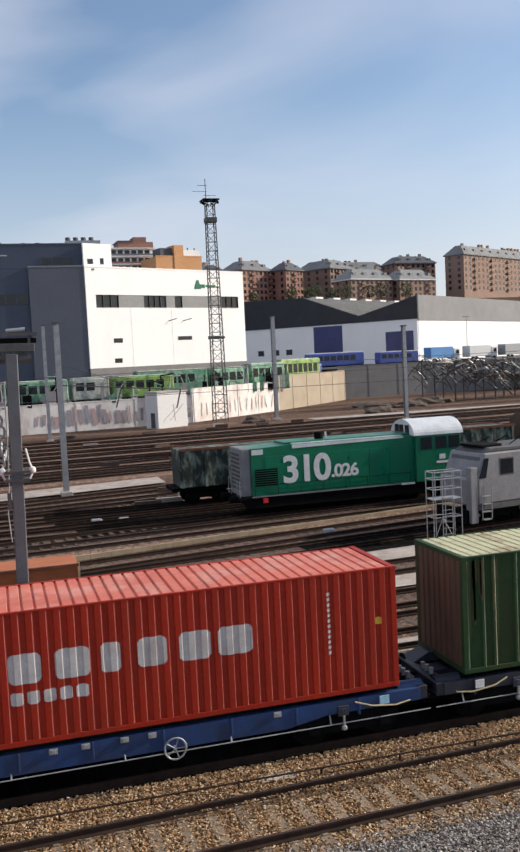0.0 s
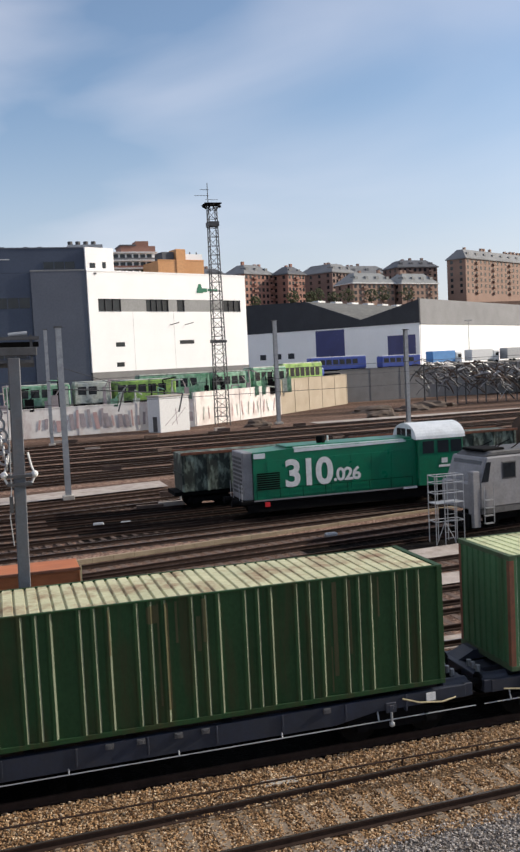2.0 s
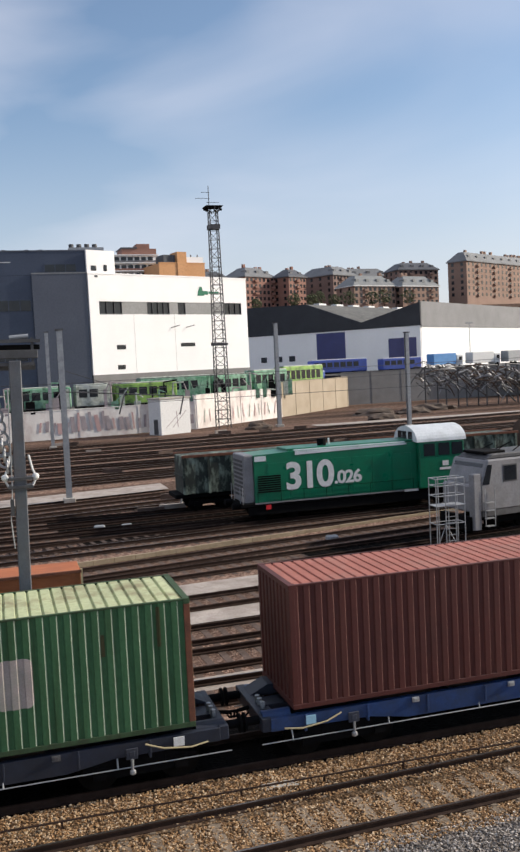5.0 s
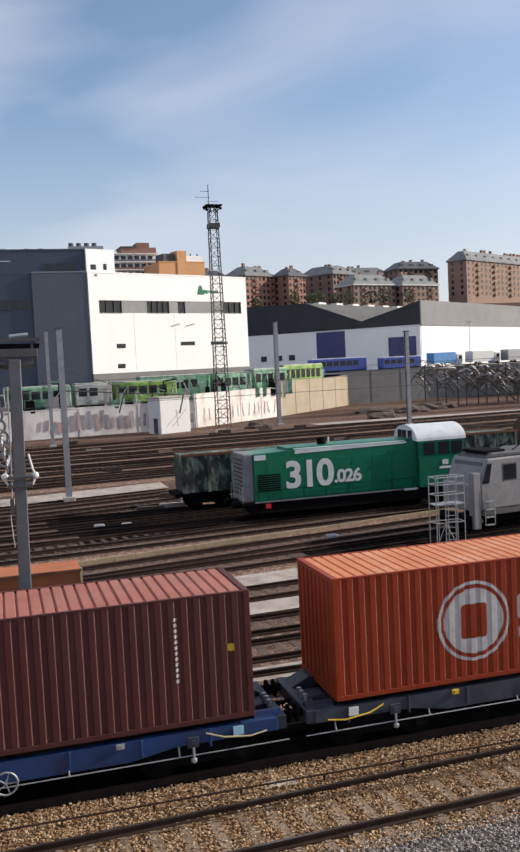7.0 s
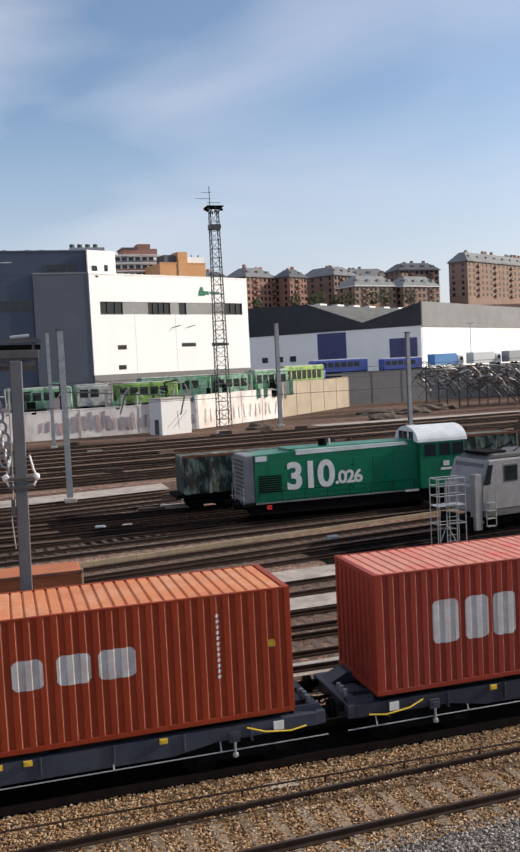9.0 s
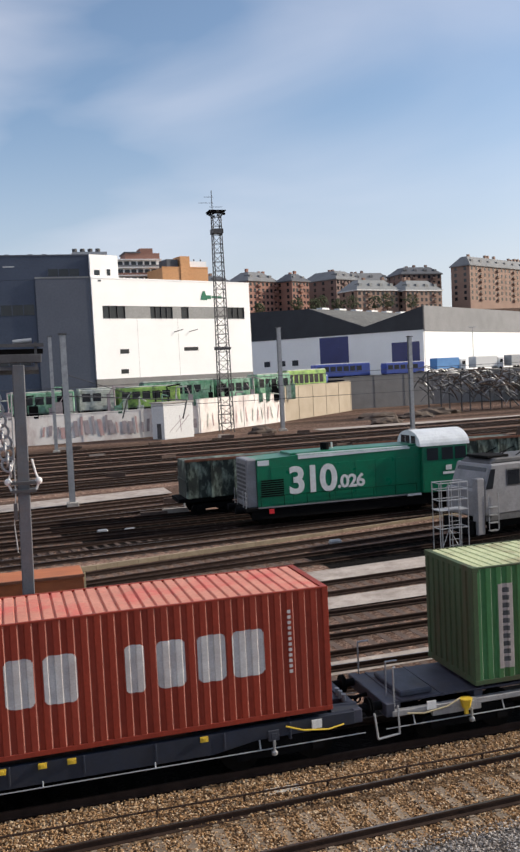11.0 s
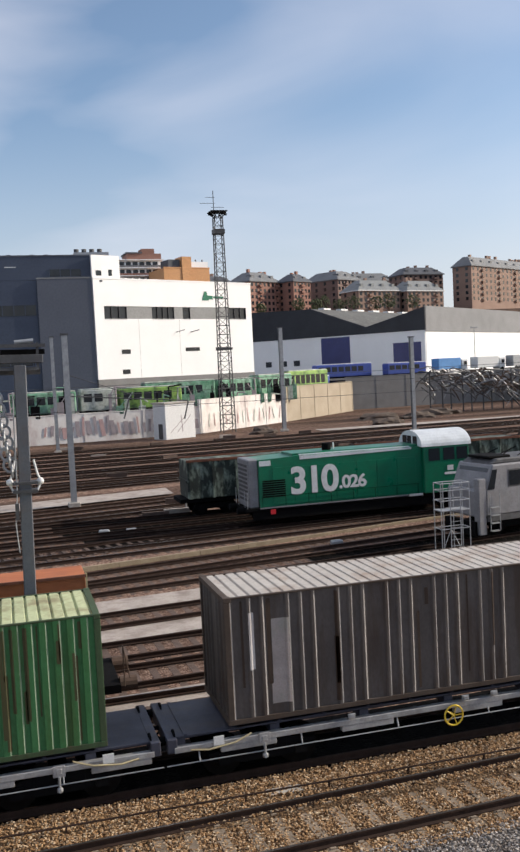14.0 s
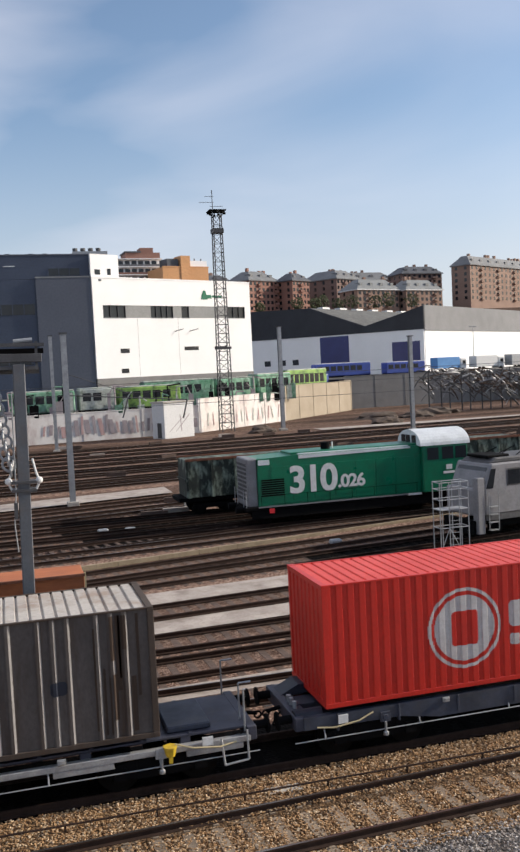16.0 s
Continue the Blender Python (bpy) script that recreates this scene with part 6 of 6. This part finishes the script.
apartment(98, 440, 20, 20, 16, 54.0, 3.6, M["brick_dark"], M["slate"], 6, 4, "far brick block with dark slate roof")
apartment(119.5, 425, 28, 20, 16, 52.9, 4.8, M["brick"], M["slate_mid"], 7, 5, "red brick apartment block with slate roof")
apartment(142.5, 427, 30, 13, 11, 52.6, 3.8, M["brick"], M["slate"], 5, 5, "narrow red brick apartment block with slate roof")
apartment(168, 432, 30, 19, 23, 53.6, 4.6, M["brick_dark"], M["slate_mid"], 7, 5, "brown brick apartment block with grey roof")


def orange_block():
    """Plain rendered block with a stair tower and a white penthouse, seen over the depot's roof."""
    t = thing("apartment_block", "plain orange rendered block with a white penthouse", "building", pose(60.2, 330, 0, 0, 0, 14), "far apartment blocks")
    part("wall", box(B(), 0, 18.8, 0, 14, 3.6, 48.3), M["orange_wall"], t)
    part("stair_tower", box(B(), 7.4, 11.2, -0.3, 6, 3.6, 52.6), M["orange_wall"], t)
    part("penthouse", box(B(), 11.2, 18.6, 0.6, 9, 48.3, 50.9), M["white_wall"], t)
    part("roof_plant", box(B(), 2.4, 7.0, 1, 8, 48.3, 51.6), M["slate"], t)
    part("coping", box(B(), -0.15, 18.95, -0.15, 0.25, 48.3, 48.7), M["orange_wall"], t)
    for x in (12.2, 14.6, 17.4):
        part("vent", rod(B(), (x, 3, 50.9), (x, 3, 52.0), 0.25, 8), M["galv_dark"], t)


def balcony_block():
    """White flats with deep shaded balconies and a brick attic."""
    t = thing("apartment_block", "white apartment block with shaded balconies and brick attic", "building", pose(45.8, 345, 0, 0, 0, 3), "far apartment blocks")
    part("wall", box(B(), 0, 17.2, 1.4, 14, 3.6, 53.4), M["white_wall"], t)
    for k in range(3):
        z = 53.2 - 3.0 * k
        part("slab", box(B(), -0.2, 17.4, -0.3, 1.5, z, z + 0.35), M["white_wall"], t)
        part("parapet", box(B(), -0.1, 17.3, -0.25, -0.1, z - 2.9, z - 1.9), M["brick"] if k else M["slate_mid"], t)
        for x in np.arange(0.4, 16, 2.6):
            part("window", box(B(), x, x + 1.9, 1.32, 1.4, z - 2.6, z - 0.4), M["glass"], t)
    part("attic", box(B(), 3.6, 17.0, 2, 12, 53.6, 56.0), M["brick"], t)
    part("attic_tower", box(B(), 9.5, 14.5, 2.5, 9, 56.0, 57.9), M["brick"], t)
    part("attic_roof", box(B(), 3.2, 9.5, 1.6, 12.2, 56.0, 56.5), M["slate"], t)


orange_block()
balcony_block()


def far_tree(x, y, z, h, seed):
    """An olive-green tree: forked trunk and a crown of many small clumps."""
    rr = random.Random(seed)
    t = thing("tree", "dusty olive-green tree in front of brick houses", "tree", pose(x, y, z), "trees below the town")
    b = rod(B(), (0, 0, -1), (0, 0, h * 0.5), 0.28, 7, 0.16)
    for k in range(5):
        a = k * 1.26
        rod(b, (0, 0, h * 0.4), (1.6 * math.cos(a), 1.6 * math.sin(a), h * 0.72), 0.11, 5, 0.05)
    part("trunk", b, M["sleeper_wood"], t)
    b = B()
    for k in range(130):
        a, q, zz = rr.uniform(0, 6.28), rr.random() ** 0.5, rr.uniform(-1, 1)
        rad = h * 0.42 * q * math.sqrt(max(0.05, 1 - zz * zz))
        bmesh.ops.create_icosphere(b, subdivisions=1, radius=rr.uniform(0.25, 0.6), matrix=pose(rad * math.cos(a), rad * math.sin(a), h * 0.66 + zz * h * 0.32, rr.uniform(0, 90), rr.uniform(0, 90), 0) @ Matrix.Diagonal((1, 0.7, 0.5, 1)))
    part("crown", b, M["foliage"], t)


M["foliage"] = mat("dusty_foliage", (0.075, 0.085, 0.035), (0.045, 0.055, 0.022), 0.8, 0.9, 0, 0.2, 3)
for k, (x, y, z, h) in enumerate(((128, 378, 32, 8), (137, 380, 32, 7.5), (141, 382, 32, 9.0), (150, 385, 32, 7.5), (157, 385, 32, 9), (169, 386, 32, 8.5), (175, 386, 32, 9.5), (188, 388, 32, 9), (109, 372, 31, 6.5))):
    far_tree(x, y, z, h, 40 + k)


# ---------------------------------------------------------------- clutter at the far edge of the yard
def steel_heap():
    """Dismantled catenary arms and pipes, heaped up."""
    rr = random.Random(3)
    for k in range(285):
        t = None
        x, y = rr.uniform(73.5, 104), rr.uniform(145, 152)
        z = (8.1 - 0.06 * (x - 73)) * (0.35 + 0.65 * rr.random() ** 0.6)
        a, e = rr.choice([0.2, 0.5, 2.6, 3.0, 5.9]) + rr.uniform(-0.3, 0.3), rr.uniform(-0.9, 0.15)
        n = rr.uniform(1.6, 4.2)
        d = Vector((math.cos(a) * math.cos(e), math.sin(a) * math.cos(e) * 0.5, math.sin(e))) * n
        p = Vector((x, y, z))
        m1 = p + d * 0.7 + Vector((0, 0, rr.uniform(0.0, 0.5)))
        yield [p, m1, p + d], rr.uniform(0.05, 0.16)


heap = thing("steel_scrap_heap", "tangled heap of grey dismantled steel arms and pipes", "scrap heap", pose(0, 0, 0))
for i, (pts, r) in enumerate(steel_heap()):
    part("steel_arm", pipe(B(), pts, r, 6), (M["galv"], M["galv_dark"], M["rust_dark"], M["galv_dark"], M["loco_grey"], M["rust_dark"])[i % 6], heap)
for i in range(7):
    part("support_frame", pipe(B(), [(75 + i * 4.2, 149, -0.3), (75 + i * 4.2, 149, 7.2), (75 + i * 4.2 + 3, 150, 7.0), (75 + i * 4.2 + 3, 150, -0.3)], 0.14), M["galv_dark"], heap)


def truck(x, y, z, material, label):
    t = thing("parked_truck", label, "truck", pose(x, y, z, 0, 0, 15))
    part("cargo_box", box(B(), 0, 7, 0, 2.5, 1.0, 3.6), material, t, bevel=0.12)
    part("cab", box(B(), 7.2, 9.2, 0.1, 2.4, 0.6, 3.2), M["white"], t, bevel=0.2)
    part("windscreen", box(B(), 9.15, 9.22, 0.3, 2.2, 1.9, 2.9), M["glass"], t)
    part("side_window", box(B(), 7.9, 8.8, 0.06, 0.1, 1.9, 2.7), M["glass"], t)
    for xx in (1.2, 2.4, 8.0):
        part("wheel", rod(B(), (xx, 0, 0.5), (xx, 0.35, 0.5), 0.5, 14), M["black"], t)


truck(96.0, 186, 6.2, M["tarp_blue"], "parked truck with a blue tarpaulin cover")
truck(106.5, 187, 6.2, M["white"], "white parked truck beside the scrap")
truck(116.5, 188, 6.2, M["galv"], "grey parked truck beside the scrap")


def lamp_post(x, y, z, h):
    t = thing("street_lamp", "thin pale street lamp in front of the shed", "street lamp", pose(x, y, z))
    part("pole", rod(B(), (0, 0, 0), (0, 0, h), 0.11, 8, 0.07), M["galv"], t)
    part("head", box(B(), -0.9, 0.9, -0.2, 0.2, h, h + 0.22), M["galv"], t, bevel=0.03)


lamp_post(111, 196, 6.2, 10.6)


def debris():
    """Earth and timber lying about the yard edge."""
    rr = random.Random(11)
    earth = mat("dark_earth", (0.12, 0.085, 0.065), (0.08, 0.06, 0.045), 0.6, 0.95, 0, 0.5, 5)
    for x, y, w in ((62, 143, 4.0), (68, 140, 3.2), (75, 146, 4.5), (58, 130, 2.6), (37, 128, 2.2)):
        b = B()
        bmesh.ops.create_icosphere(b, subdivisions=3, radius=1.0)
        for v in b.verts:
            f = 1 + 0.45 * noise.noise(v.co * 2.1 + Vector((x, y, 0)))
            v.co = Vector((v.co.x * w * f, v.co.y * w * 0.5 * f, max(v.co.z, -0.1) * 1.1 * f))
        t = part("earth_mound", b, earth)
        t.location = (x, y, -0.3)
        tagged(t, "low dark heap of earth and rubble", "earth heap")
    for i in range(34):
        x, y = rr.uniform(6, 60), rr.choice([59.6, 64.3, 75, 84.5, 98.5, 109, 121, 123, 125])
        b = box(B(), -0.9, 0.9, -0.15, 0.15, -0.33, rr.uniform(-0.05, 0.2))
        t = part("timber_baulk", b, M["sleeper_wood"] if i % 3 else M["path"])
        t.matrix_world = pose(x, y, 0, 0, 0, rr.uniform(-20, 20))
        tagged(t, "old timber baulk lying beside a track", "timber")


debris()


def signal(x, y, h, label):
    t = thing("ground_signal", label, "signal", pose(x, y, -0.3))
    part("post", rod(B(), (0, 0, 0), (0, 0, h), 0.06, 8), M["galv"], t)
    part("head", box(B(), -0.2, 0.2, -0.15, 0.1, h - 0.5, h + 0.2), M["white"], t, bevel=0.05)
    part("lens", rod(B(), (0, -0.2, h - 0.1), (0, -0.15, h - 0.1), 0.1, 10), M["black"], t)


signal(11.6, 60.0, 2.2, "small white ground signal beside a track")
signal(20.5, 60.0, 2.4, "small white ground signal beside a track")
for x, y in ((5.4, 54.3), (7.0, 53.9), (16.5, 44.2)):
    t = part("switch_box", box(B(), -0.32, 0.32, -0.2, 0.2, -0.3, 0.0), M["galv"], None, bevel=0.06)
    t.location = (x, y, 0)
    tagged(t, "pale grey point machine box beside a track", "point machine")


def motions():
    times = [i * 1.0 for i in range(17)]
    for ob, (x, y, z) in TRAIN:
        walk(ob, [(t, pose(x - gone(t), y, z)) for t in times])
    step = 1 / 15
    for ws, (x, y, z) in ROLLING:
        walk(ws, [(i * step, pose(x, y, z, 0, -math.degrees(gone(i * step) / 0.46), 0)) for i in range(241)])


motions()
